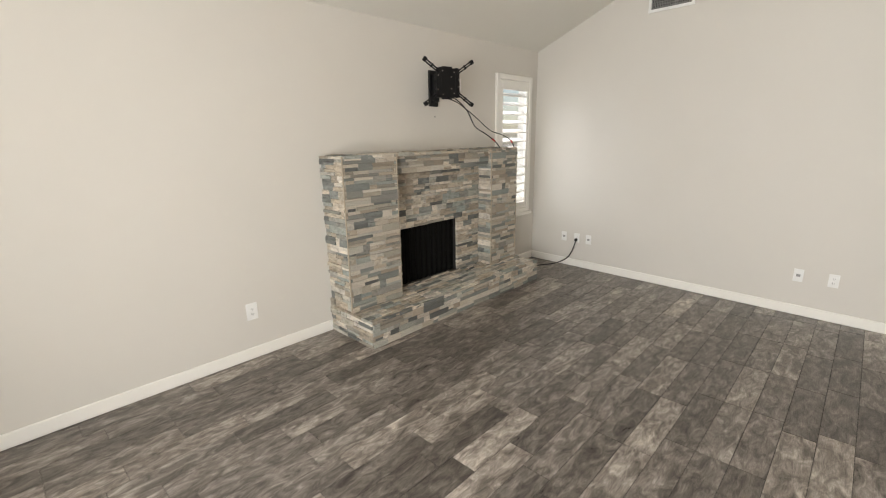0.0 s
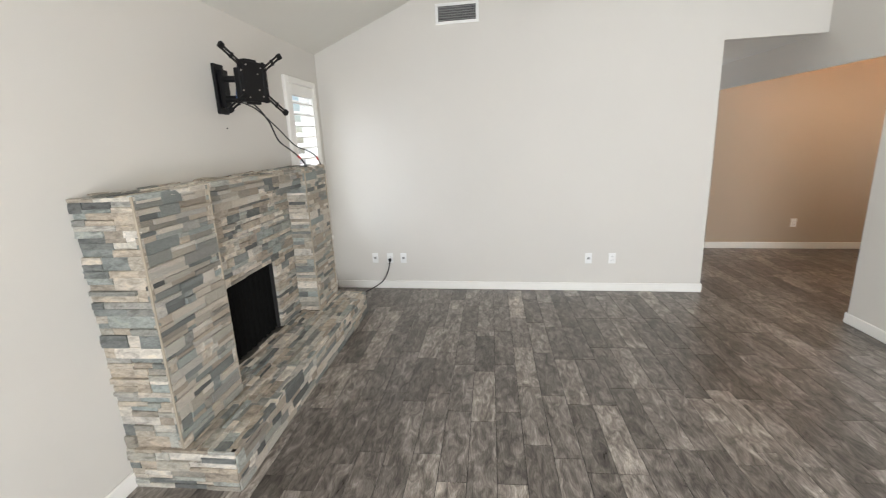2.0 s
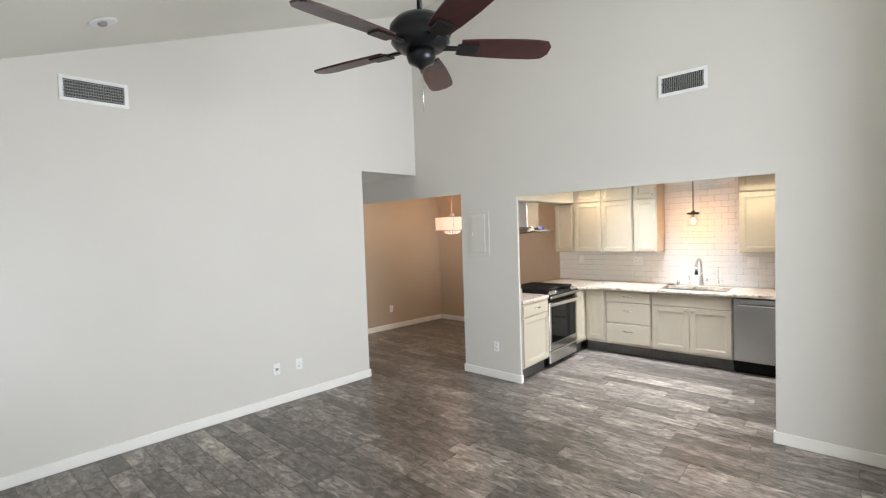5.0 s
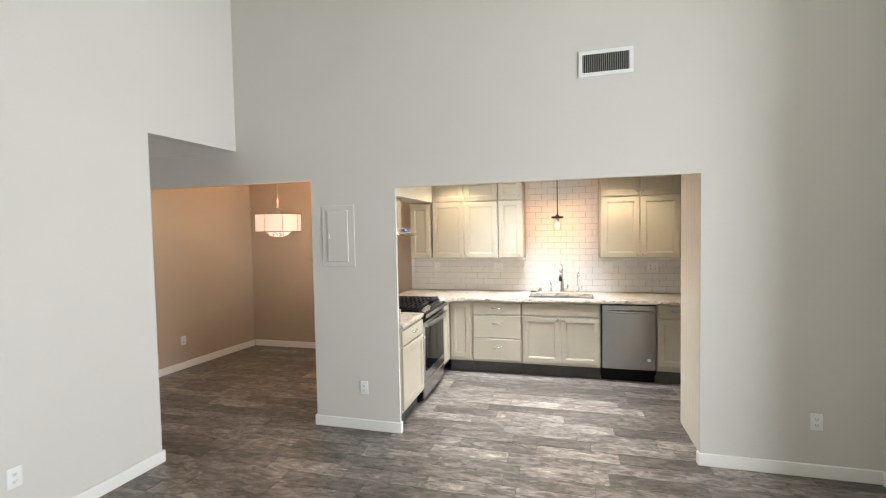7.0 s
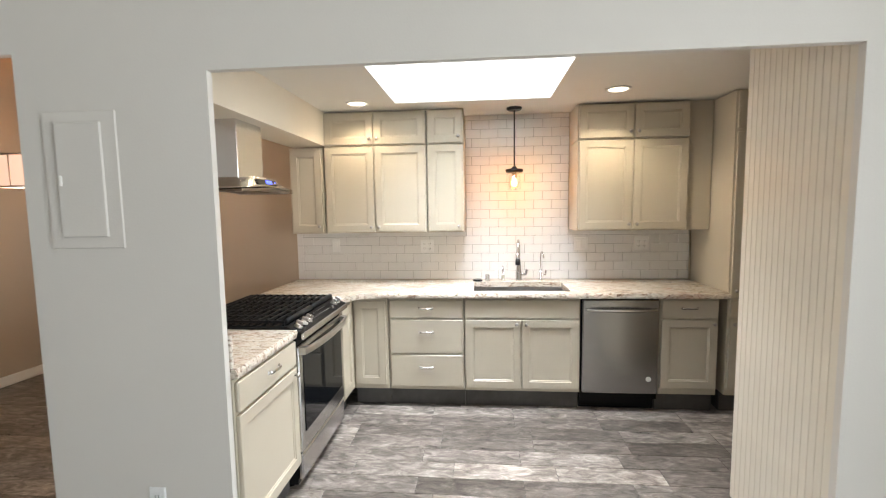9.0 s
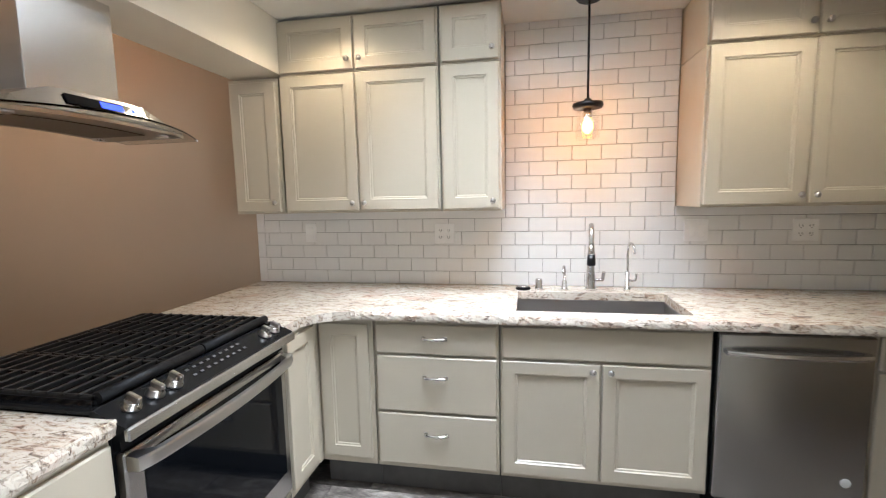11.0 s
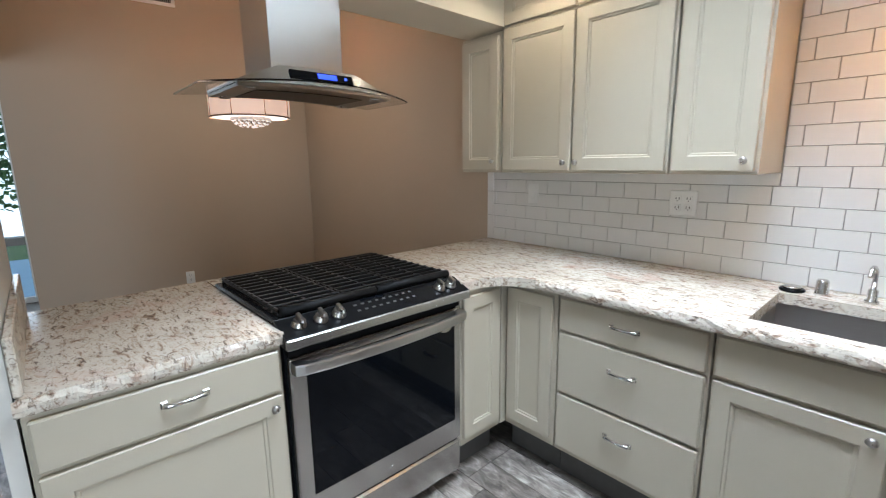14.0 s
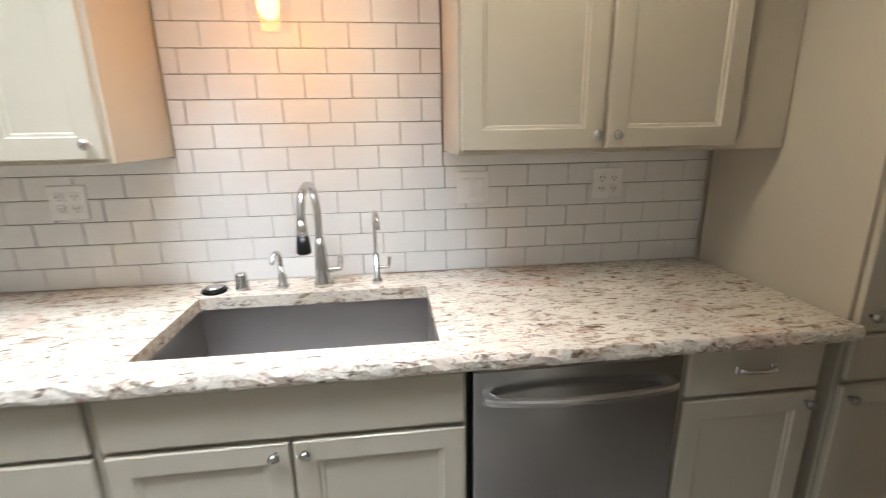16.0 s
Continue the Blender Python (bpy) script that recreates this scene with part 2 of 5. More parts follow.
OUTSIDE = glow("bright_outdoor_haze", (0.80, 0.90, 1.0), 3.0)
GREEN = mat("garden_green", (0.08, 0.16, 0.05), (0.03, 0.09, 0.025), 3, 0.8)
POOLDECK = mat("pale_blue_paving", (0.22, 0.40, 0.56), (0.18, 0.34, 0.50), 2, 0.6)
LEAF = mat("bush_leaf", (0.10, 0.24, 0.07), (0.05, 0.13, 0.04), 4, 0.6)
PAVING = mat("pale_patio_paving", (0.42, 0.40, 0.37), None, 2, 0.8)
PLANK = plank_material("weathered_wood_look_tile", True)
PLANKJ = plank_material("weathered_wood_look_tile_far", False)
STONE = stone_material("split_face_quartzite", True)
STONEJ = stone_material("split_face_quartzite_small", False)
GRANITE = granite_material()

# ---- mesh helpers ----


def block(bm, x0, x1, y0, y1, z0, z1, bevel=0.0, seg=1):
    """A box between two corners, added to bm."""
    a = bmesh.new()
    bmesh.ops.create_cube(a, size=1.0)
    for v in a.verts:
        v.co = Vector((x0 + (v.co.x + 0.5) * (x1 - x0), y0 + (v.co.y + 0.5) * (y1 - y0), z0 + (v.co.z + 0.5) * (z1 - z0)))
    if bevel:
        bmesh.ops.bevel(a, geom=a.edges[:], offset=bevel, segments=seg, affect="EDGES", profile=0.5)
    bmesh.ops.recalc_face_normals(a, faces=a.faces[:])
    join(bm, a)
    return bm


def join(bm, a):
    tmp = bpy.data.meshes.new("tmp")
    a.to_mesh(tmp)
    a.free()
    bm.from_mesh(tmp)
    bpy.data.meshes.remove(tmp)


def boxes(*rows, bevel=0.0):
    bm = bmesh.new()
    for r in rows:
        block(bm, *r, bevel=bevel)
    return bm


def lathe(profile, at=(0, 0, 0), steps=24, axis="z", cap=True):
    """A turned body: rows of radius and height about an axis through at."""
    bm = bmesh.new()
    rings = []
    for r, h in profile:
        ring = []
        for i in range(steps):
            a = 2 * math.pi * i / steps
            c, s = max(r, 1e-4) * math.cos(a), max(r, 1e-4) * math.sin(a)
            p = {"z": (c, s, h), "y": (c, h, s), "x": (h, c, s)}[axis]
            ring.append(bm.verts.new(Vector(p) + Vector(at)))
        rings.append(ring)
    for a, b in zip(rings, rings[1:]):
        for i in range(steps):
            bm.faces.new((a[i], a[(i + 1) % steps], b[(i + 1) % steps], b[i]))
    if cap:
        bm.faces.new(rings[0]), bm.faces.new(rings[-1])
    for f in bm.faces:
        f.smooth = len(f.verts) == 4
    bmesh.ops.recalc_face_normals(bm, faces=bm.faces[:])
    return bm


def tube(points, radius, steps=8, bm=None):
    """A round bar or cable along points, smoothed."""
    bm = bm or bmesh.new()
    pts = [Vector(p) for p in points]
    if len(pts) > 2:
        fine = []
        for i in range(len(pts) - 1):
            p0, p1, p2, p3 = pts[max(i - 1, 0)], pts[i], pts[i + 1], pts[min(i + 2, len(pts) - 1)]
            for k in range(6):
                t = k / 6
                fine.append(0.5 * (2 * p1 + (p2 - p0) * t + (2 * p0 - 5 * p1 + 4 * p2 - p3) * t * t + (3 * p1 - p0 - 3 * p2 + p3) * t ** 3))
        pts = fine + [pts[-1]]
    last, side = None, None
    for i, p in enumerate(pts):
        way = (pts[min(i + 1, len(pts) - 1)] - pts[max(i - 1, 0)]).normalized()
        if side is None:
            side = way.orthogonal().normalized()
        side = (side - way * side.dot(way)).normalized()
        up = way.cross(side)
        ring = [bm.verts.new(p + radius * (math.cos(a) * side + math.sin(a) * up)) for a in (2 * math.pi * k / steps for k in range(steps))]
        if last:
            for k in range(steps):
                bm.faces.new((last[k], last[(k + 1) % steps], ring[(k + 1) % steps], ring[k])).smooth = True
        else:
            bm.faces.new(ring)
        last = ring
    bm.faces.new(last)
    bmesh.ops.recalc_face_normals(bm, faces=bm.faces[:])
    return bm


def prism(outline, z0, z1, bevel=0.0):
    """A flat slab with the given outline in x and y."""
    bm = bmesh.new()
    f = bm.faces.new([bm.verts.new((x, y, z0)) for x, y in outline])
    r = bmesh.ops.extrude_face_region(bm, geom=[f])
    bmesh.ops.translate(bm, verts=[v for v in r["geom"] if isinstance(v, bmesh.types.BMVert)], vec=(0, 0, z1 - z0))
    bmesh.ops.recalc_face_normals(bm, faces=bm.faces[:])
    if bevel:
        bmesh.ops.bevel(bm, geom=[e for e in bm.edges if abs(e.verts[0].co.z - e.verts[1].co.z) < 1e-6], offset=bevel, segments=2, affect="EDGES")
    return bm


def moved(bm, m):
    bm.transform(m)
    bmesh.ops.recalc_face_normals(bm, faces=bm.faces[:])
    return bm


def thing(name, at, label, category, group="", kind=""):
    """An empty at the base of a thing, which carries its parts."""
    e = new(name)
    e.empty_display_size = 0.05
    e.location = at
    return tagged(e, label, category, group, kind)


ROOT = {}


def part(name, bm, material, parent, label=""):
    """One mesh under a thing or a part; bm in world metres."""
    at = ROOT.get(parent.name, Vector(parent.location))
    me = bpy.data.meshes.new(name)
    bmesh.ops.translate(bm, verts=bm.verts[:], vec=-at)
    bm.to_mesh(me)
    bm.free()
    me.materials.append(material)
    ob = new(name, me)
    ob.parent = parent
    ROOT[ob.name] = at
    return tagged(ob, label)


def solid(name, bm, material, label, category, kind="structure", group=""):
    """A top-level thing of one mesh; bm in world metres."""
    me = bpy.data.meshes.new(name)
    bm.to_mesh(me)
    bm.free()
    me.materials.append(material)
    return tagged(new(name, me), label, category, group, kind)


# ---- the shell: living room, hall, dining room, kitchen ----
YF, YK, YKB = 4.265, -0.632, -0.664
YB, XW = -2.965, -1.6


def east_x(y):
    """The east wall stands a few degrees out of square."""
    return 5.10 + 0.0593 * (y - 0.222)


def dining_x(y):
    """So does the dining room wall."""
    return 6.77 + 0.09 * (y + 2.965)


def skewed(bm, line, x0):
    """Leans a body that was built along x0 over to one of the two skewed walls."""
    for v in bm.verts:
        v.co.x += line(v.co.y) - x0
    return bm


XA, XD = 5.10, 6.77
YH = -0.655
XC, XDE = east_x(YF), dining_x(YH)


def roof_z(y):
    return 2.625 + 0.396 * (YF - y)


solid("floor", boxes((-1.75, 8.7, -3.1, 4.45, -0.10, -0.004)), FGROUT, "dark grout bed under wood-look plank tiles", "floor")
WX0, WX1, WZ0, WZ1 = 4.465, 5.185, 0.66, 2.315
solid("wall_fireplace_left", boxes((-1.75, WX0 + 0.03, YF, YF + 0.15, 0, 2.80)), WALL, "smooth beige painted wall behind the fireplace", "wall")
solid("wall_fireplace_under_window", boxes((WX0 + 0.03, 5.48, YF, YF + 0.15, 0, WZ0 + 0.05), (WX0 + 0.03, 5.48, YF, YF + 0.15, WZ1 - 0.05, 2.80), (WX1 - 0.03, 5.48, YF, YF + 0.15, WZ0 + 0.05, WZ1 - 0.05)), WALL,
      "beige painted wall round the narrow corner window", "wall")


def gable(x0, x1, y0, y1, z0, lift=0.3):
    bm = bmesh.new()
    pts = [(y0, z0), (y1, z0), (y1, roof_z(y1) + lift), (y0, roof_z(y0) + lift)]
    f = bm.faces.new([bm.verts.new((x0, y, z)) for y, z in pts])
    r = bmesh.ops.extrude_face_region(bm, geom=[f])
    bmesh.ops.translate(bm, verts=[v for v in r["geom"] if isinstance(v, bmesh.types.BMVert)], vec=(x1 - x0, 0, 0))
    bmesh.ops.recalc_face_normals(bm, faces=bm.faces[:])
    return bm


solid("wall_east", skewed(gable(XA, XA + 0.12, 0.222, YF - 0.001, 0), east_x, XA), WALL, "tall beige painted wall under the sloped ceiling", "wall")
solid("wall_east_over_hall", skewed(gable(XA, XA + 0.12, YKB, 0.222, 2.472), east_x, XA), WALL, "beige painted wall over the hall opening", "wall")
solid("wall_kitchen_header", boxes((-1.75, 8.6, YKB, YK, 2.168, 5.0), (1.225, 4.29, YKB, YK, 2.077, 2.168)), WALL, "beige painted wall over the kitchen and dining openings", "wall")
solid("wall_kitchen_column", boxes((3.504, 4.29, YKB, YK, 0, 2.077)), WALL, "beige painted wall pier between two openings", "wall")
solid("wall_kitchen_right", boxes((-1.75, 1.225, YKB, YK, 0, 2.168)), WALL, "beige painted wall beside the kitchen opening", "wall")
solid("wall_entry_return", boxes((0.02, 0.15, YK, 0.20, 0, 4.7)), WALL, "short beige return wall by the entry", "wall")
solid("wall_west", boxes((XW - 0.15, XW, YK, 0.10, 0, 5.0), (XW - 0.15, XW, 2.50, YF, 0, 5.0), (XW - 0.15, XW, 0.10, 2.50, 2.35, 5.0)), WALL, "beige painted wall round the patio door", "wall")
roof = bmesh.new()
rv = [roof.verts.new((x, y, roof_z(y) + d)) for d in (0, 0.12) for x, y in ((XW, YF), (XC + 0.06, YF), (east_x(YK) + 0.06, YK), (XW, YK))]
for q in ((0, 1, 2, 3), (4, 5, 6, 7), (0, 1, 5, 4), (1, 2, 6, 5), (2, 3, 7, 6), (3, 0, 4, 7)):
    roof.faces.new([rv[i] for i in q])
bmesh.ops.recalc_face_normals(roof, faces=roof.faces[:])
solid("ceiling", roof, CEIL, "sloped off-white painted living room ceiling", "ceiling")
solid("ceiling_hall", boxes((5.15, 8.6, YK, 0.2, 2.475, 2.60), (5.22, 8.6, 0.2, 1.5, 2.475, 2.60)), CEIL, "flat off-white hall ceiling", "ceiling")
solid("wall_hall_north", boxes((5.24, 8.6, 1.4, 1.5, 0, 2.47)), TAN, "tan painted hall wall", "wall")
solid("wall_hall_south", boxes((XDE + 0.125, 8.6, YH - 0.11, YH, 0, 2.168)), TAN, "tan painted hall wall", "wall")
solid("wall_hall_end", boxes((8.5, 8.62, 0.35, 1.4, 0, 2.47), (8.5, 8.62, YH, 0.35, 2.1, 2.47)), TAN, "tan hall end wall round the glass door", "wall")
solid("wall_dining_east", skewed(boxes((XD, XD + 0.12, -3.08, YH, 0, 3.4)), dining_x, XD), TAN, "tan painted dining room wall", "wall")
solid("wall_back_dining", boxes((4.185, XD - 0.001, YB - 0.12, YB, 0, 3.4)), TAN, "tan painted dining room back wall", "wall")
solid("wall_back_kitchen", boxes((0.0, 4.185, YB - 0.12, YB, 0, 3.4)), CREAM, "cream painted wall behind the kitchen units", "wall")
solid("ceiling_dining", boxes((4.12, XDE + 0.12, -3.08, YKB, 3.3, 3.4)), CEIL, "off-white dining room ceiling", "ceiling")
solid("soffit_dining_side", boxes((4.06, 4.12, YB, YKB, 2.30, 3.4)), TAN, "tan painted wall above the soffit", "wall")
solid("soffit", boxes((3.765, 4.06, YB, YKB, 2.072, 2.40)), CREAM, "cream painted soffit over the peninsula", "soffit")
SX0, SX1, SY0, SY1, ZC = 1.98, 3.13, -2.40, -1.15, 2.345
solid("ceiling_kitchen", boxes((0.0, SX0, YB, YKB, ZC, ZC + 0.06), (SX1, 3.765, YB, YKB, ZC, ZC + 0.06), (SX0, SX1, YB, SY0, ZC, ZC + 0.06), (SX0, SX1, SY1, YKB, ZC, ZC + 0.06)),
      CEIL, "flat off-white kitchen ceiling with a skylight well", "ceiling")
solid("skylight_shaft", boxes((SX0 - 0.02, SX0, SY0, SY1, ZC + 0.06, 3.35), (SX1, SX1 + 0.02, SY0, SY1, ZC + 0.06, 3.35), (SX0 - 0.02, SX1 + 0.02, SY0 - 0.02, SY0, ZC + 0.06, 3.35),
                              (SX0 - 0.02, SX1 + 0.02, SY1, SY1 + 0.02, ZC + 0.06, 3.35)), TRIM, "white painted skylight shaft", "skylight shaft")
solid("skylight_pane", boxes((SX0 - 0.02, SX1 + 0.02, SY0 - 0.02, SY1 + 0.02, 3.35, 3.37)), SKYGLOW, "bright frosted skylight pane", "skylight")
solid("wall_kitchen_west", boxes((-0.1, 0.0, YB, YKB, 0, 2.4)), CREAM, "cream kitchen side wall", "wall")

# beadboard end panel inside the kitchen opening
bead = thing("beadboard_wall", (1.19, -1.1, 0), "off-white vertical beadboard panel beside the kitchen opening", "beadboard", kind="structure")
part("panel", boxes((1.10, 1.175, -1.37, YKB, 0, ZC)), BEAD, bead)
slat = boxes((1.173, 1.180, -1.366 + 0.0008, -1.366 + 0.0394, 0, ZC), bevel=0.0015)
first = part("slat", slat, BEAD, bead)
for i in range(1, 17):
    s = first.copy()
    scene.collection.objects.link(s)
    s.location = (0, i * 0.0404, 0)

# ---- trim ----
BH = 0.092


def skirting(name, x0, x1, y0, y1, line=None, at=0.0):
    bm = boxes((x0, x1, y0, y1, 0, BH), bevel=0.005)
    solid(name, skewed(bm, line, at) if line else bm, TRIM, "white painted baseboard along the wall", "baseboard")


T = 0.016
skirting("baseboard_fireplace_left", -1.58, 2.15, YF - T, YF)
skirting("baseboard_fireplace_right", 4.48, XC - T - 0.001, YF - T, YF)
skirting("baseboard_east", XA - T, XA, 0.206, YF - T - 0.001, east_x, XA)
skirting("baseboard_east_end", XA + 0.001, XA + 0.12, 0.206, 0.2215)
skirting("baseboard_column", 3.488, 4.306, YK, YK + T)
skirting("baseboard_column_end", 3.488, 3.504, YKB, YK)
skirting("baseboard_column_far_end", 4.29, 4.306, YKB, YK)
skirting("baseboard_kitchen_right", 0.15, 1.241, YK, YK + T)
skirting("baseboard_opening_end", 1.225, 1.241, YKB, YK)
skirting("baseboard_return", 0.15, 0.15 + T, YK + T, 0.20)
skirting("baseboard_dining_east", XD - T, XD, YB + T, YH, dining_x, XD)
skirting("baseboard_dining_back", 4.19, XD - T, YB, YB + T)
skirting("baseboard_hall", XDE, 8.5, YH, YH + T)

# ---- windows and glass doors ----


def glass_door(name, x, y0, y1, z1, label, panes=2):
    d = thing(name, (x, (y0 + y1) / 2, 0), label, "glass door", kind="structure")
    w = (y1 - y0) / panes
    part("frame", boxes((x - 0.05, x + 0.05, y0, y0 + 0.05, 0, z1), (x - 0.05, x + 0.05, y1 - 0.05, y1, 0, z1), (x - 0.05, x + 0.05, y0 + 0.05, y1 - 0.05, z1 - 0.05, z1),
                        (x - 0.05, x + 0.05, y0 + 0.05, y1 - 0.05, 0, 0.05), bevel=0.004), TRIM, d)
    for i in range(panes):
        p = part("pane", boxes((x - 0.004, x + 0.004, y0 + i * w + 0.05, y0 + (i + 1) * w - 0.03, 0.05, z1 - 0.05)), WIN, d)
        p.visible_shadow = False
    return d


glass_door("door_patio", XW - 0.08, 0.10, 2.50, 2.35, "white framed sliding glass patio door")
hall_door = glass_door("door_hall", 8.56, YH, 0.35, 2.1, "white framed glass door at the hall end", 1)
part("mid_rail", boxes((8.52, 8.60, YH + 0.051, 0.299, 0.62, 0.70), bevel=0.004), GRILLE, hall_door, "grey door mid rail")

win = thing("window_1", (4.82, YF, WZ0), "narrow white window with half-open plantation shutters", "window", kind="structure")
part("window_frame", boxes((WX0, WX0 + 0.06, YF - 0.035, YF, WZ0, WZ1), (WX1 - 0.06, WX1, YF - 0.035, YF, WZ0, WZ1), (WX0 + 0.06, WX1 - 0.06, YF - 0.035, YF, WZ1 - 0.06, WZ1),
                           (WX0 + 0.06, WX1 - 0.06, YF - 0.035, YF, WZ0, WZ0 + 0.06), bevel=0.006), TRIM, win)
part("window_sill", boxes((WX0 - 0.02, WX1 + 0.025, YF - 0.06, YF - 0.036, WZ0 - 0.03, WZ0 + 0.012), bevel=0.004), TRIM, win)
part("shutter_stile", boxes((WX0 + 0.062, WX0 + 0.125, YF - 0.03, YF + 0.01, WZ0 + 0.062, WZ1 - 0.062), (WX1 - 0.105, WX1 - 0.062, YF - 0.03, YF + 0.01, WZ0 + 0.062, WZ1 - 0.062),
                            (WX0 + 0.125, WX1 - 0.105, YF - 0.03, YF + 0.01, WZ1 - 0.165, WZ1 - 0.062), (WX0 + 0.125, WX1 - 0.105, YF - 0.03, YF + 0.01, WZ0 + 0.062, WZ0 + 0.135), bevel=0.004), TRIM, win)
lou = boxes((WX0 + 0.128, WX1 - 0.108, -0.054, 0.054, -0.0055, 0.0055), bevel=0.004)
moved(lou, pose(0, YF + 0.02, WZ0 + 0.185, 24, 0, 0))
louvre = part("louvre", lou, TRIM, win)
for i in range(1, 13):
    o = louvre.copy()
    scene.collection.objects.link(o)
    o.location = (0, 0, i * 0.1045)
pn = part("pane", boxes((WX0 + 0.03, WX1 - 0.03, YF + 0.10, YF + 0.106, WZ0 + 0.05, WZ1 - 0.05)), WIN, win)
pn.visible_shadow = False

# outdoors, seen only through the glass
solid("ground", boxes((-60, 70, -60, 60, -0.6, -0.12)), PAVING, "pale paving and ground outside", "ground")
solid("backdrop_corner", boxes((3.0, 6.4, 6.0, 6.05, -0.1, 4.0)), OUTSIDE, "bright hazy daylight outside the corner window", "backdrop")
solid("patio", boxes((8.7, 12.0, -4, 5, -0.12, -0.05)), POOLDECK, "pale blue paved patio beyond the hall door", "patio")
solid("lawn", boxes((12.01, 15.0, -4, 5, -0.12, -0.05)), GREEN, "strip of green lawn beyond the hall door", "lawn")
leaf_v, leaf_f, leafy = [], [], random.Random(5)
for i in range(7000):
    c = Vector((leafy.uniform(14.6, 15.6), leafy.uniform(-3.6, 2.4), 0.5 + 3.2 * leafy.random() ** 0.8))
    a, b = Vector((leafy.uniform(-1, 1), leafy.uniform(-1, 1), leafy.uniform(-1, 1))).normalized() * 0.09, Vector((leafy.uniform(-1, 1), leafy.uniform(-1, 1), leafy.uniform(-1, 1))).normalized() * 0.06
    n = len(leaf_v)
    leaf_v += [c - a, c + b, c + a, c - b]
    leaf_f.append((n, n + 1, n + 2, n + 3))
leaf_me = bpy.data.meshes.new("hedge")
leaf_me.from_pydata(leaf_v, [], leaf_f)
leaf_me.materials.append(LEAF)
tagged(new("hedge", leaf_me), "leafy green bushes behind the lawn", "bushes", "", "stuff")
solid("backdrop_hall", boxes((16.0, 16.05, -6, 6, -0.1, 6.0)), OUTSIDE, "bright hazy daylight beyond the hall door", "backdrop")

# ---- small fixtures on the walls ----


def wall_plate(at, facing, label, kind="outlet", w=0.072, h=0.116):
    """Switch or socket plate; facing is the turn about z (0: faces -y)."""
    e = thing({"outlet": "wall_outlet", "switch": "wall_switch", "jack": "wall_jack"}[kind], at, label, {"outlet": "outlet", "switch": "switch", "jack": "jack"}[kind], "wall plates")
    m = pose(*at, 0, 0, facing)
    part("plate", moved(boxes((-w / 2, w / 2, -0.007, 0, -h / 2, h / 2), bevel=0.003), m), WHITE, e)
    gangs = max(1, round(w / 0.075))
    for g in range(gangs):
        cx = (g - (gangs - 1) / 2) * 0.047
        if kind == "outlet":
            for dz in (-0.02, 0.02):
                part("socket", moved(boxes((cx - 0.016, cx + 0.016, -0.0095, -0.007, dz - 0.014, dz + 0.014), bevel=0.001), m), WHITE, e)
                part("slots", moved(boxes((cx - 0.008, cx - 0.0055, -0.0102, -0.0092, dz - 0.004, dz + 0.007), (cx + 0.0055, cx + 0.008, -0.0102, -0.0092, dz - 0.004, dz + 0.007),
                                          (cx - 0.002, cx + 0.002, -0.0102, -0.0092, dz - 0.011, dz - 0.007)), m), SLOT, e)
        elif kind == "switch":
            part("rocker", moved(boxes((cx - 0.016, cx + 0.016, -0.011, -0.007, -0.033, 0.033), bevel=0.002), m), WHITE, e)
        else:
            part("port", moved(boxes((cx - 0.015, cx + 0.015, -0.009, -0.007, -0.012, 0.012), (cx - 0.006, cx + 0.006, -0.012, -0.009, -0.005, 0.005)), m), GRILLE, e)
    return e


EAST, DINING = -90 - math.degrees(math.atan(0.0593)), -90 - math.degrees(math.atan(0.09))
wall_plate((1.47, YF, 0.376), 0, "white duplex outlet low on the fireplace wall", "outlet", 0.085, 0.132)
for y, words, what in ((3.765, "white cable jack plate low on the beige wall", "jack"), (3.585, "white duplex outlet with a black cord plugged in", "outlet"),
                       (3.425, "white cable jack plate beside the outlet", "jack"), (1.363, "white jack plate with two ports on the beige wall", "jack"), (1.119, "white duplex outlet near the hall opening", "outlet")):
    wall_plate((east_x(y), y, 0.368), EAST, words, what)
wall_plate((0.526, YK, 0.38), 180, "white duplex outlet by the entry return")
wall_plate((3.826, YK, 0.368), 180, "white duplex outlet low on the wall pier")
wall_plate((dining_x(-1.74), -1.74, 0.365), DINING, "white duplex outlet on the tan dining wall")
wall_plate((3.845, YF, 2.15), 0, "white cable plate behind the television mount", "jack")


def vent(name, m, w, h, bars, across, label):
    e = thing(name, m.translation, label, "air vent")
    part("frame", moved(boxes((-w / 2, w / 2, -0.012, 0, h / 2 - 0.028, h / 2), (-w / 2, w / 2, -0.012, 0, -h / 2, -h / 2 + 0.028), (-w / 2, -w / 2 + 0.028, -0.012, 0, -h / 2 + 0.028, h / 2 - 0.028),
                              (w / 2 - 0.028, w / 2, -0.012, 0, -h / 2 + 0.028, h / 2 - 0.028), bevel=0.003), m), WHITE, e)
    part("backing", moved(boxes((-w / 2 + 0.028, w / 2 - 0.028, -0.003, -0.001, -h / 2 + 0.028, h / 2 - 0.028)), m), SLOT, e)
    iw, ih = w - 0.056, h - 0.056
    for i in range(bars):
        c = (i + 0.5) / bars - 0.5
        part("slat", moved(boxes((c * iw - 0.0022, c * iw + 0.0022, -0.010, -0.003, -ih / 2, ih / 2)), m), GRILLE, e)
    for i in range(across):
        c = (i + 0.5) / across - 0.5
        part("slat", moved(boxes((-iw / 2, iw / 2, -0.0115, -0.004, c * ih - 0.0022, c * ih + 0.0022)), m), GRILLE, e)
    return e


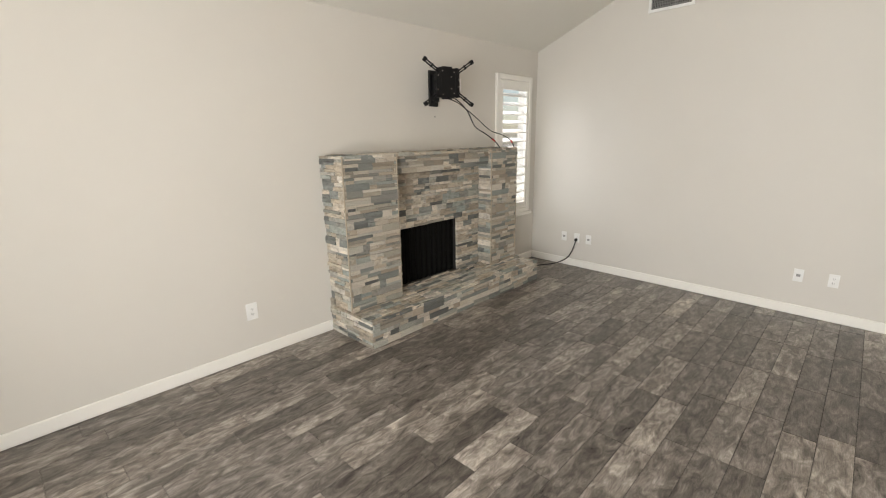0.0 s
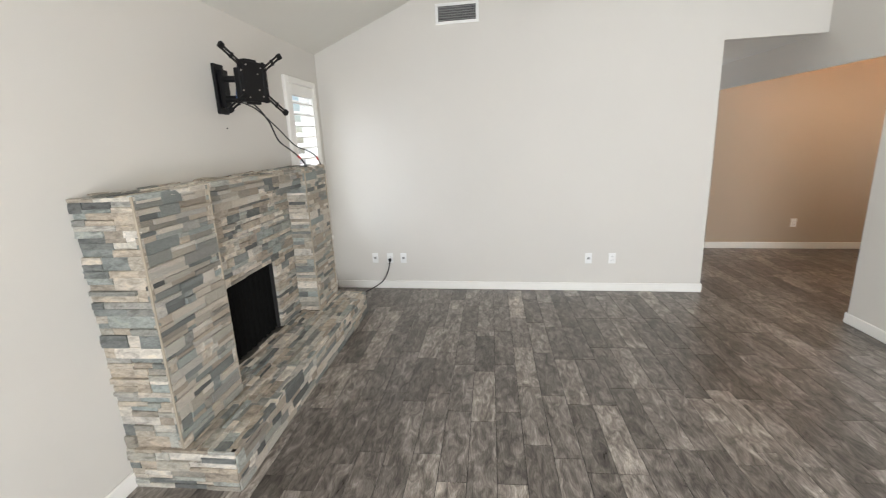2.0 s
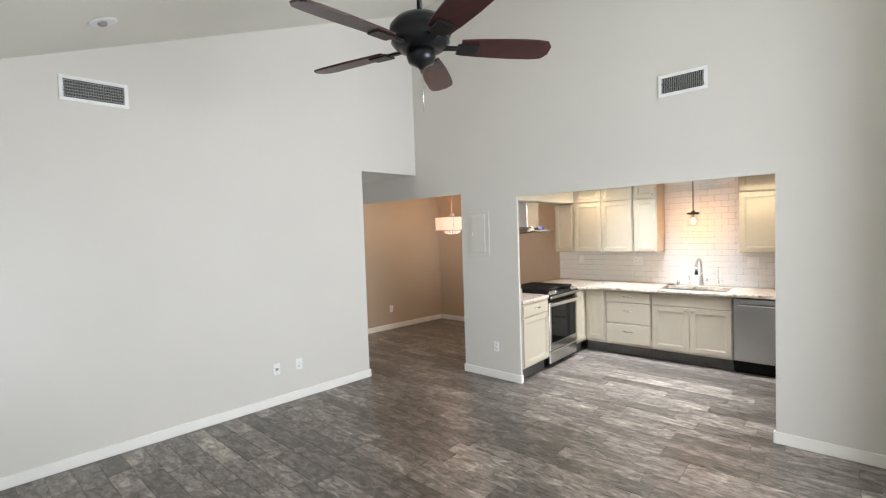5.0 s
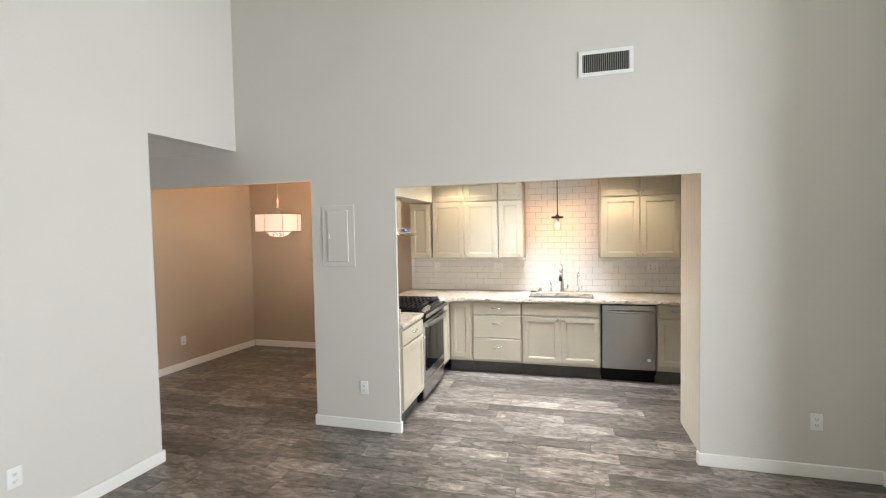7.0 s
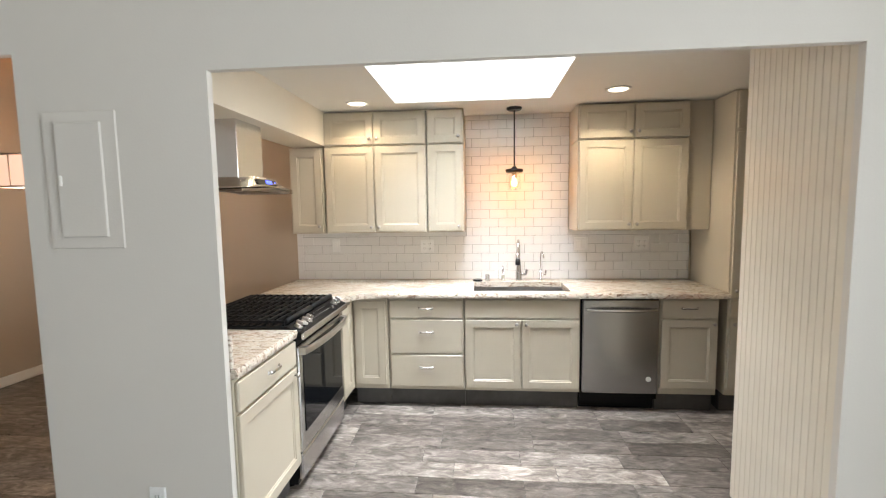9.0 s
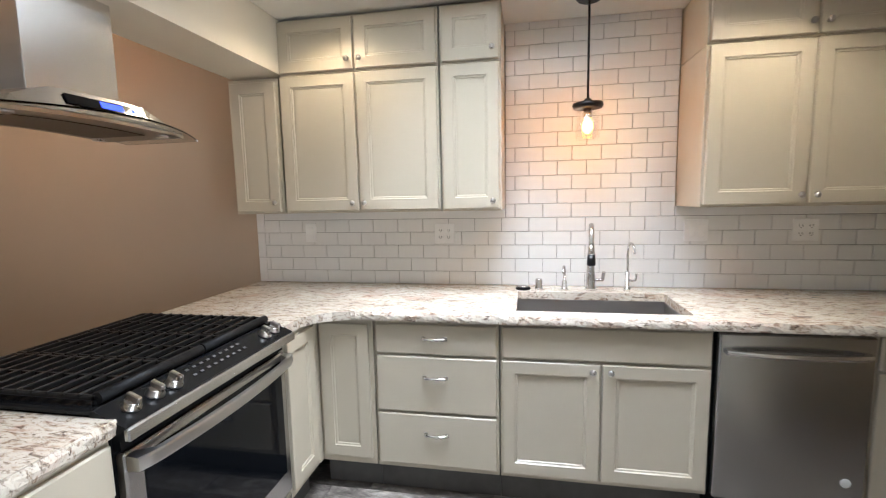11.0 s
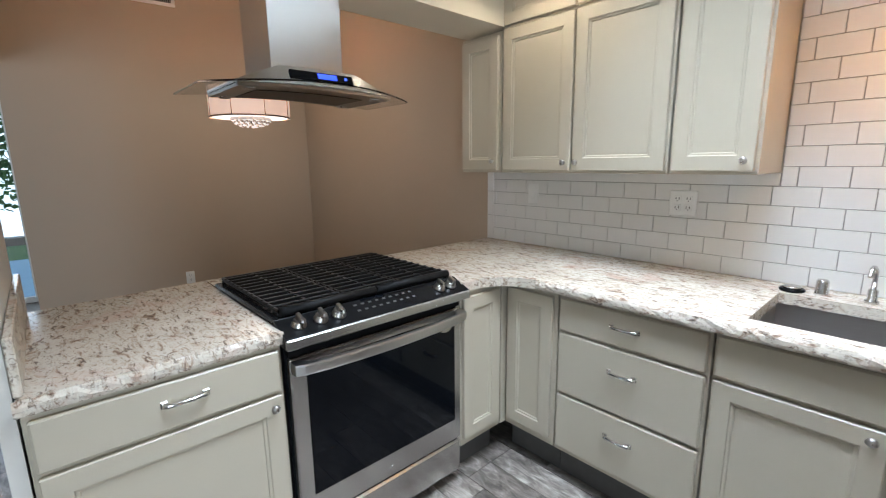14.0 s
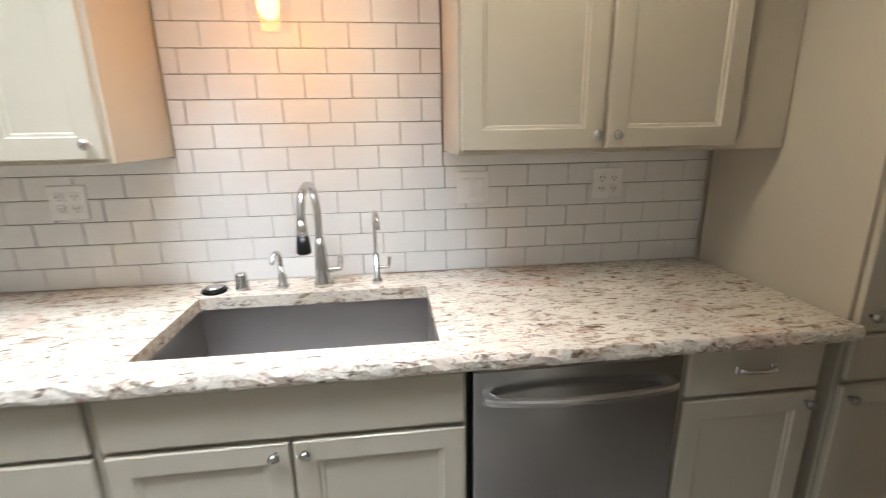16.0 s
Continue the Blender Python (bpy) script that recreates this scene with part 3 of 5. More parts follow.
vent("wall_vent", pose(east_x(2.712), 2.712, 2.905, 0, 0, EAST), 0.437, 0.195, 24, 6, "white framed wall air vent with a grey grid")
vent("wall_vent", pose(1.850, YK, 2.91, 0, 0, 180), 0.376, 0.186, 22, 0, "white framed wall air vent with dark upright slats")
vent("wall_vent", pose(dining_x(-1.675), -1.675, 2.86, 0, 0, DINING), 0.40, 0.20, 22, 0, "white framed wall air vent high on the tan wall")

el = thing("electrical_panel", (4.03, YK, 1.415), "beige painted electrical panel cover in the wall pier", "electrical panel")
part("trim", boxes((3.877, 4.185, YK, YK + 0.008, 1.415, 1.946), bevel=0.004), WALL, el)
part("door", boxes((3.935, 4.128, YK + 0.008, YK + 0.018, 1.46, 1.903), bevel=0.004), WALL, el)
part("latch", boxes((4.106, 4.119, YK + 0.018, YK + 0.024, 1.66, 1.70), bevel=0.002), TRIM, el)

# ---- fireplace ----
fire = thing("fireplace", (3.3, YF, 0), "stacked ledger-stone fireplace with a raised hearth in grey and tan", "fireplace")
PX0, PX1, PY, PZ = 2.160, 4.475, 3.958, 1.498
LX, RX, RY = 2.70, 4.02, 4.14
BX0, BX1, BZ1 = 2.865, 3.66, 0.795
HY, HX0, HX1, HZ = 3.682, 2.150, 4.535, 0.230
D = 0.022
part("core", boxes((PX0 + D, LX - D, PY + D, YF, HZ, PZ - D), (RX + D, PX1 - D, PY + D, YF, HZ, PZ - D), (LX - D, BX0, RY + D, YF, HZ, PZ - D), (BX1, RX + D, RY + D, YF, HZ, PZ - D),
                   (BX0, BX1, RY + D, YF, BZ1, PZ - D), (LX - D, RX + D, PY + 0.05 + D, RY + D, 1.325 + D, PZ - D)), MORTAR, fire, "dark backing between the stones")
part("hearth", boxes((HX0 + D, HX1 - D, HY + D, YF, 0, HZ - D)), MORTAR, fire)
part("firebox", boxes((BX0, BX1, YF - 0.012, YF - 0.006, HZ, BZ1), (BX0, BX0 + 0.01, RY + D, YF - 0.012, HZ, BZ1), (BX1 - 0.01, BX1, RY + D, YF - 0.012, HZ, BZ1)), SOOT, fire, "sooty black firebox")
curtain = bmesh.new()
folds = [(BX0 + 0.012 + i * (BX1 - BX0 - 0.024) / 120, RY + 0.048 + 0.010 * math.sin(i * 0.55)) for i in range(121)]
join(curtain, prism(folds + [(x, y + 0.004) for x, y in reversed(folds)], HZ + 0.003, BZ1 - 0.004))
part("fire_screen", curtain, MESH, fire, "black mesh fire curtain")

rng = random.Random(7)
shapes = []
for i in range(16):
    bm = boxes((-0.5, 0.5, -0.5, 0.5, -0.5, 0.5))
    bmesh.ops.subdivide_edges(bm, edges=bm.edges[:], cuts=1, use_grid_fill=True)
    for v in bm.verts:
        inner = 0.02 if abs(v.co.x) > 0.4 or abs(v.co.z) > 0.4 else 0.0
        v.co += Vector((rng.uniform(-0.012, 0.012), rng.uniform(-0.10, 0.16) if v.co.y < 0 else 0, rng.uniform(-0.03, 0.03))) if not inner else Vector((0, rng.uniform(-0.12, 0.12) if v.co.y < -0.4 else 0, 0))
    me = bpy.data.meshes.new("stone")
    bm.to_mesh(me)
    bm.free()
    me.materials.append(STONE)
    shapes.append(me)
small = bmesh.new()
count = 0


def lay(u, n, v, h, thick, place, keep):
    """One split stone: a piece of its own in the near faces, else joined to the rest."""
    global count
    c = place(u + n / 2, thick / 2, v + h / 2)
    ax = [place(u + n / 2 + 1, thick / 2, v + h / 2) - c, -(place(u + n / 2, thick / 2 + 1, v + h / 2) - c), place(u + n / 2, thick / 2, v + h / 2 + 1) - c]
    m = Matrix((ax[0] * (n - 0.0015), ax[1] * thick, ax[2] * (h - 0.0015))).transposed().to_4x4()
    m.translation = c
    if keep and count < 300 and n > 0.09:
        o = new("stone", rng.choice(shapes))
        o.parent = fire
        o.matrix_basis = Matrix.Translation(-fire.location) @ m
        count += 1
    else:
        a = bmesh.new()
        a.from_mesh(rng.choice(shapes))
        a.transform(m)
        bmesh.ops.recalc_face_normals(a, faces=a.faces[:])
        join(small, a)


def ledger(u0, u1, v0, v1, place, keep):
    """Rows of split stone over a face; place(u, w, v) sets a point with w out of the face."""
    v = v0
    while v < v1 - 0.006:
        h = rng.choice((0.026, 0.034, 0.048, 0.056, 0.064))
        if v1 - v - h < 0.016:
            h = v1 - v
        u = u0
        while u < u1 - 0.006:
            n = rng.choice((0.07, 0.10, 0.14, 0.18, 0.25))
            if u1 - u - n < 0.045:
                n = u1 - u
            pieces = [(v, h)]
            if h > 0.04 and rng.random() < 0.5:
                cut = rng.uniform(0.35, 0.65) * h
                pieces = [(v, cut), (v + cut, h - cut)]
            for pv, ph in pieces:
                thick = D + rng.uniform(-0.006, 0.011)
                lay(u, n, pv, ph, thick, place, keep)
            u += n
        v += h


def face_front(y):
    return lambda u, w, v: Vector((u, y - w, v))


def face_left(x):
    return lambda u, w, v: Vector((x - w, u, v))


def face_right(x):
    return lambda u, w, v: Vector((x + w, u, v))


def face_top(z):
    return lambda u, w, v: Vector((u, v, z + w))


ledger(PX0, LX, HZ, PZ, face_front(PY + D), True)
ledger(RX, PX1, HZ, PZ, face_front(PY + D), True)
ledger(LX, RX, 1.325, PZ, face_front(PY + 0.05 + D), True)
ledger(HX0, HX1, 0.0, HZ, face_front(HY + D), True)
ledger(LX, RX, BZ1, 1.345, face_front(RY + D), True)
ledger(BX1, RX, HZ, BZ1, face_front(RY + D), False)
ledger(LX, BX0, HZ, BZ1, face_front(RY + D), False)
ledger(PY, YF, HZ, PZ, face_left(PX0 + D), False)
ledger(PY, RY, HZ, PZ, face_left(RX + D), False)
ledger(PY, RY, HZ, PZ, face_right(LX - D), False)
ledger(PY, YF, HZ, PZ, face_right(PX1 - D), False)
ledger(HY, YF, 0, HZ, face_left(HX0 + D), False)
ledger(HY, YF, 0, HZ, face_right(HX1 - D), False)
ledger(HX0, HX1, HY, PY, face_top(HZ - D), False)
ledger(LX, RX, PY, RY, face_top(HZ - D), False)
ledger(PX1, HX1, PY, YF, face_top(HZ - D), False)
ledger(PX0, PX1, PY, YF, face_top(PZ - D), False)
rest = part("ledger_stone", small, STONEJ, fire)
rest["kind"] = "stuff"

for x, y, z0, z1 in ((PX0 - 0.002, PY - 0.006, HZ, PZ), (LX + 0.002, PY - 0.006, HZ, PZ), (RX - 0.002, PY - 0.006, HZ, PZ), (PX1 + 0.002, PY - 0.006, HZ, PZ)):
    part("edge_trim", boxes((x - 0.005, x + 0.005, y, y + 0.012, z0, z1), bevel=0.002), MORTAR_LIGHT, fire, "pale mortar edge trim")

# ---- television mount, cables ----
tv = thing("television_mount", (3.42, YF, 2.05), "black full-motion television wall mount with no screen", "television mount")
TX, TY, TZ = 3.335, 3.945, 2.103
part("wall_plate", boxes((3.40, 3.52, YF - 0.022, YF, 1.92, 2.25), (3.43, 3.50, YF - 0.06, YF - 0.022, 1.96, 2.21), bevel=0.005), MOUNT, tv)
for z in (2.02, 2.15):
    part("arm", tube([(3.445, YF - 0.05, z), (3.50, 4.12, z)], 0.022, 8), MOUNT, tv)
    part("arm", tube([(3.50, 4.12, z), (3.33, TY + 0.05, z)], 0.022, 8), MOUNT, tv)
part("pivot", boxes((3.27, 3.36, TY + 0.02, TY + 0.09, 1.98, 2.19), bevel=0.006), MOUNT, tv)
turn = pose(TX, TY, TZ, 0, 0, -17)
part("head_plate", moved(boxes((-0.12, 0.12, -0.016, 0.0, -0.125, 0.125), (-0.10, -0.075, -0.02, -0.012, -0.13, 0.13), (0.075, 0.10, -0.02, -0.012, -0.13, 0.13), (-0.05, 0.05, -0.004, 0.03, -0.14, 0.14), bevel=0.003), turn), MOUNT, tv)
for sx in (-1, 1):
    for sz in (-1, 1):
        bar = boxes((0.0, 0.192, -0.012, 0.0, 0.005, 0.015), (0.0, 0.192, -0.012, 0.0, -0.015, -0.005), (0.165, 0.196, -0.024, 0.0, -0.018, 0.018), (0.09, 0.102, -0.016, 0.0, -0.02, 0.02), bevel=0.002)
        ang = math.degrees(math.atan2(0.125 * sz, 0.19 * sx))
        part("bracket_arm", moved(bar, turn @ pose(0.09 * sx, -0.016, 0.085 * sz, 0, -ang, 0)), MOUNT, tv)
for hx, hz in ((-0.105, 0.06), (-0.105, -0.06), (-0.06, 0.10), (-0.06, -0.10), (0.06, 0.09), (0.06, -0.09), (0.11, 0.09), (0.11, 0.03), (0.11, -0.03), (0.11, -0.09), (0.03, 0.05), (0.03, -0.05)):
    part("screw", moved(lathe([(0.0045, -0.0225), (0.0045, -0.0165)], (0, 0, 0), 8, "y"), turn @ pose(hx, 0, hz)), NICKEL, tv)
part("screw", lathe([(0.006, -0.004), (0.006, 0.0)], (3.485, YF - 0.002, 1.825), 8, "y"), MOUNT, tv)
cab = thing("television_cable", (3.45, 3.95, 1.48), "black cables with red plugs hanging to the mantel", "cable")
part("cord", tube([(3.45, 4.13, 2.02), (3.62, 4.11, 1.99), (3.79, 4.10, 1.88), (3.90, 4.09, 1.73), (4.06, 4.07, 1.65), (4.20, 4.05, 1.57), (4.27, 4.04, 1.50)], 0.006), CABLE, cab)
part("cord", tube([(3.44, 4.13, 2.00), (3.64, 4.11, 1.96), (3.88, 4.08, 1.83), (4.10, 4.05, 1.69), (4.28, 4.02, 1.64), (4.40, 3.99, 1.58), (4.45, 3.975, 1.50)], 0.005), CABLE, cab)
part("plug", tube([(4.15, 4.055, 1.60), (4.19, 4.05, 1.575)], 0.010), REDP, cab)
part("plug", tube([(4.40, 3.99, 1.582), (4.425, 3.983, 1.55)], 0.009), REDP, cab)
part("connector", tube([(3.46, 4.13, 2.08), (3.45, 4.13, 2.02)], 0.011), BLUEP, cab, "blue plastic cable connector")
pc = thing("power_cord", (5.0, 3.7, 0), "black power cord from outlet to the floor by the hearth", "cable")
XO = east_x(3.585)
part("plug", boxes((XO - 0.045, XO - 0.01, 3.57, 3.60, 0.33, 0.365), bevel=0.006), CABLE, pc)
part("cord", tube([(XO - 0.03, 3.585, 0.335), (XO - 0.05, 3.61, 0.22), (XO - 0.06, 3.67, 0.11), (XO - 0.09, 3.79, 0.03), (5.14, 3.87, 0.008), (4.98, 3.95, 0.008), (4.62, 3.99, 0.008)], 0.006), CABLE, pc)

# ---- ceiling fan ----
FX, FY, FZ = 2.415, 1.955, 2.65
fan = thing("ceiling_fan", (FX, FY, FZ), "black ceiling fan with five dark mahogany blades", "ceiling fan")
part("downrod", tube([(FX, FY, FZ + 0.10), (FX, FY, roof_z(FY) - 0.02)], 0.013), FANM, fan)
part("canopy", lathe([(0.03, -0.10), (0.065, -0.05), (0.075, 0.03)], (FX, FY, roof_z(FY))), FANM, fan)
part("motor", lathe([(0.03, 0.15), (0.06, 0.125), (0.125, 0.105), (0.15, 0.075), (0.155, 0.04), (0.135, 0.015), (0.145, 0.0), (0.12, -0.025), (0.07, -0.04)], (FX, FY, FZ), 32), FANM, fan)
part("switch_cup", lathe([(0.068, -0.038), (0.072, -0.07), (0.062, -0.095), (0.03, -0.112), (0.012, -0.122), (0.01, -0.13)], (FX, FY, FZ)), FANM, fan)
part("pull_chain", tube([(FX + 0.03, FY - 0.04, FZ - 0.09), (FX + 0.03, FY - 0.04, FZ - 0.33)], 0.0022, 6), NICKEL, fan)
for k in range(5):
    a = 14 + 72 * k
    m = pose(FX, FY, FZ - 0.015, 0, 0, a)
    part("blade_iron", moved(boxes((0.10, 0.20, -0.018, 0.018, -0.012, 0.0), (0.18, 0.29, -0.045, 0.045, -0.016, -0.006), bevel=0.004), m @ pose(0, 0, 0, -9, 0, 0)), FANM, fan)
    bl = bmesh.new()
    edge = [(0.20, -0.058), (0.30, -0.068), (0.45, -0.076), (0.58, -0.076), (0.64, -0.066), (0.665, -0.03), (0.665, 0.03), (0.64, 0.066), (0.58, 0.076), (0.45, 0.076), (0.30, 0.068), (0.20, 0.058)]
    join(bl, prism(edge, -0.006, 0.004, 0.002))
    part("blade", moved(bl, m @ pose(0, 0, 0, -13, 0, 0)), BLADE, fan)

cx, cy = 4.60, 2.772
dot = thing("recessed_light", (cx, cy, roof_z(cy)), "white round recessed ceiling fixture, unlit", "recessed light")
tilt = pose(cx, cy, roof_z(cy), -math.degrees(math.atan(0.40)), 0, 0)
part("trim_ring", moved(lathe([(0.088, 0.0), (0.085, -0.008), (0.065, -0.010), (0.055, -0.002)]), tilt), WHITE, dot)
part("nozzle", moved(lathe([(0.030, 0.0), (0.026, -0.02), (0.010, -0.026)], (0.02, 0, 0)), tilt), GRILLE, dot)

# ---- kitchen cabinets ----
DF, UF, PF = -2.315, -2.60, 3.50


def frame_m(kind, face):
    if kind == "back":
        return Matrix(((1, 0, 0, 0), (0, 1, 0, face), (0, 0, 1, 0), (0, 0, 0, 1)))
    return Matrix(((0, -1, 0, face), (1, 0, 0, 0), (0, 0, 1, 0), (0, 0, 0, 1)))


def shaker(u0, u1, v0, v1, rail=0.052):
    """A framed cabinet door with a stepped inner edge; w runs outward from the carcass."""
    bm = boxes((u0, u1, 0.001, 0.020, v0, v1), bevel=0.003)
    front = max(bm.faces, key=lambda f: f.calc_area() if f.normal.y > 0.9 else 0)
    for inset, drop in ((rail, 0.0), (0.003, -0.005), (0.007, -0.001), (0.003, -0.004)):
        bmesh.ops.inset_region(bm, faces=[front], thickness=inset, depth=drop, use_even_offset=True)
    return bm


def knob(parent, m, u, v):
    part("knob", moved(lathe([(0.005, 0.018), (0.005, 0.030), (0.012, 0.034), (0.014, 0.041), (0.010, 0.047), (0.003, 0.049)], (0, 0, 0), 16, "y"), m @ pose(u, 0, v)), NICKEL, parent, "satin nickel knob")


def pull(parent, m, u, v):
    bm = tube([(-0.050, 0.018, 0), (-0.047, 0.032, 0), (-0.026, 0.039, 0.001), (0, 0.041, 0.0015), (0.026, 0.039, 0.001), (0.047, 0.032, 0), (0.050, 0.018, 0)], 0.0062, 8)
    for v_ in bm.verts:
        v_.co.z *= 1.0 + 0.5 * (abs(v_.co.x) / 0.05) ** 3
    for e in (-0.050, 0.050):
        block(bm, e - 0.009, e + 0.009, 0.0185, 0.024, -0.010, 0.010, 0.002)
    part("handle", moved(bm, m @ pose(u, 0, v)), CHROME, parent, "polished arched handle")


def cabinet(name, kind, face, depth, u0, u1, v0, v1, doors, label, knobs=(), pulls=(), drawers=(), group="", kick=False, well=False):
    m = frame_m(kind, face)
    at = m @ Vector(((u0 + u1) / 2, -depth / 2, v0 if not kick else 0))
    e = thing(name, at, label, "cabinet", group)
    if well:
        part("body", moved(boxes((u0 + 0.0015, u1 - 0.0015, -depth, -0.03, v0, 0.655), bevel=0.002), m), CAB, e)
        part("face_frame", moved(boxes((u0 + 0.0015, u1 - 0.0015, -0.03, 0, v0, v1), bevel=0.002), m), CAB, e)
    else:
        part("body", moved(boxes((u0 + 0.0015, u1 - 0.0015, -depth, 0, v0, v1), bevel=0.002), m), CAB, e)
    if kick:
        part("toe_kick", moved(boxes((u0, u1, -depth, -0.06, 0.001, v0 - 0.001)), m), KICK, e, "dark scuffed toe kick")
    made = []
    for d in doors:
        made.append(part("door", moved(shaker(*d), m), CAB, e))
    for d in drawers:
        made.append(part("drawer_front", moved(boxes((d[0], d[1], 0.001, 0.020, d[2], d[3]), bevel=0.005), m), CAB, e))
    for i, (u, v) in knobs:
        knob(made[i], m, u, v)
    for i, (u, v) in pulls:
        pull(made[len(doors) + i], m, u, v)
    return e


U0, U1, US, UT = 1.355, 2.062, 2.074, 2.338
G = 0.006
upd = 0.36
row = "upper kitchen cabinets"
cabinet("wall_cabinet", "back", UF - 0.02, upd - 0.02, 3.785, 4.075, U0, U1 - 0.0, [(3.80, 4.06, U0 + 0.012, U1 - 0.02)], "narrow greige shaker wall cabinet under the soffit", [(0, (3.825, U0 + 0.06))], group=row)
cabinet("wall_cabinet", "back", UF - 0.02, upd - 0.02, 2.93, 3.78, U0, U1, [(3.362, 3.765, U0 + 0.012, U1 - 0.004), (2.94, 3.350, U0 + 0.012, U1 - 0.004)], "greige shaker wall cabinet with two doors",
        [(0, (3.388, U0 + 0.05)), (1, (3.324, U0 + 0.05))], group=row)
cabinet("wall_cabinet", "back", UF - 0.02, upd - 0.02, 2.625, 2.925, U0, U1, [(2.638, 2.912, U0 + 0.012, U1 - 0.004)], "narrow greige shaker wall cabinet beside the tiles", [(0, (2.668, U0 + 0.05))], group=row)
cabinet("top_cabinet", "back", UF - 0.02, upd - 0.02, 2.93, 3.78, US - 0.01, UT, [(3.362, 3.765, US, UT - 0.012), (2.94, 3.350, US, UT - 0.012)], "short greige top cabinet with two doors",
        [(0, (3.388, US + 0.045)), (1, (3.324, US + 0.045))], group=row)
cabinet("top_cabinet", "back", UF - 0.02, upd - 0.02, 2.625, 2.925, US - 0.01, UT, [(2.638, 2.912, US, UT - 0.012)], "short greige top cabinet beside the tiles", [(0, (2.668, US + 0.045))], group=row)
cabinet("wall_cabinet", "back", UF - 0.02, upd - 0.02, 0.90, 1.735, U0, U1, [(1.318, 1.722, U0 + 0.012, U1 - 0.004), (0.905, 1.306, U0 + 0.012, U1 - 0.004)], "greige shaker wall cabinet beside the pendant lamp",
        [(0, (1.342, U0 + 0.05)), (1, (1.282, U0 + 0.05))], group=row)
cabinet("top_cabinet", "back", UF - 0.02, upd - 0.02, 0.90, 1.735, US - 0.01, UT, [(1.318, 1.722, US, UT - 0.012), (0.905, 1.306, US, UT - 0.012)], "short greige top cabinet over the double doors",
        [(0, (1.342, US + 0.045)), (1, (1.282, US + 0.045))], group=row)
solid("cabinet_filler", boxes((0.722, 0.898, -2.95, -2.63, U0, UT)), CAB, "greige filler panel between wall cabinet and pantry", "filler panel", "")

low = "base kitchen cabinets"
KB, KT, dep = 0.145, 0.872, 0.615
cabinet("corner_cabinet", "back", DF - 0.02, dep, 3.215, PF - 0.004, KB, KT, [(3.235, 3.478, 0.184, 0.846)], "greige shaker corner base cabinet", group=low, kick=True)
cabinet("drawer_cabinet", "back", DF - 0.02, dep, 2.627, 3.212, KB, KT, [], "greige base cabinet with three drawers",
        drawers=[(2.638, 3.198, 0.714, 0.853), (2.638, 3.198, 0.436, 0.702), (2.638, 3.198, 0.172, 0.424)], pulls=[(0, (2.918, 0.79)), (1, (2.918, 0.606)), (2, (2.918, 0.33))], group=low, kick=True)
cabinet("sink_cabinet", "back", DF - 0.02, dep, 1.758, 2.624, KB, KT, [(2.198, 2.614, 0.170, 0.702), (1.766, 2.188, 0.170, 0.702)], "greige sink base cabinet with two doors under a false front",
        [(0, (2.231, 0.675)), (1, (2.158, 0.675))], drawers=[(1.766, 2.614, 0.716, 0.858)], group=low, kick=True, well=True)
cabinet("drawer_cabinet", "back", DF - 0.02, dep, 0.775, 1.188, KB, KT, [(0.785, 1.178, 0.196, 0.714)], "greige base cabinet with a drawer over one door", [(0, (0.815, 0.685))],
        drawers=[(0.785, 1.178, 0.727, 0.863)], pulls=[(0, (0.985, 0.80))], group=low, kick=True)
pantry = cabinet("pantry_cabinet", "back", DF - 0.02, 0.60, 0.02, 0.718, KB, UT, [(0.385, 0.705, 0.20, 0.72), (0.03, 0.375, 0.20, 0.72), (0.385, 0.705, 0.885, 2.05), (0.03, 0.375, 0.885, 2.05), (0.385, 0.705, 2.075, UT - 0.012),
                 (0.03, 0.375, 2.075, UT - 0.012)], "tall greige pantry cabinet with stacked doors", [(0, (0.68, 0.685)), (2, (0.675, 0.93))], drawers=[(0.385, 0.705, 0.735, 0.87), (0.03, 0.375, 0.735, 0.87)], group=low, kick=True)

# peninsula: the cabinets that face -x
SY_A, SY_B = -1.262, -2.022
cabinet("drawer_cabinet", "side", PF, 0.60, SY_A + 0.006, YKB - 0.004, KB, KT, [(SY_A + 0.018, YKB - 0.015, 0.172, 0.714)], "greige peninsula base cabinet with a drawer over one door", [(0, (SY_A + 0.05, 0.682))],
        drawers=[(SY_A + 0.018, YKB - 0.015, 0.727, 0.858)], pulls=[(0, (-0.985, 0.80))], group=low, kick=True)
cabinet("corner_cabinet", "side", PF, 0.60, DF + 0.022, SY_B - 0.006, KB, KT, [(DF + 0.045, SY_B - 0.014, 0.184, 0.846)], "narrow greige corner cabinet beside the range", group=low, kick=True)
solid("corner_post", boxes((3.4965, 3.53, -2.345, -2.2985, KB, KT), bevel=0.002), CAB, "greige filler post in the cabinet corner", "filler panel", "")
solid("peninsula_back_panel", boxes((4.125, 4.145, YB + 0.01, YKB - 0.004, 0.0, KT)), CAB, "greige panel behind the peninsula cabinets", "cabinet panel", "")

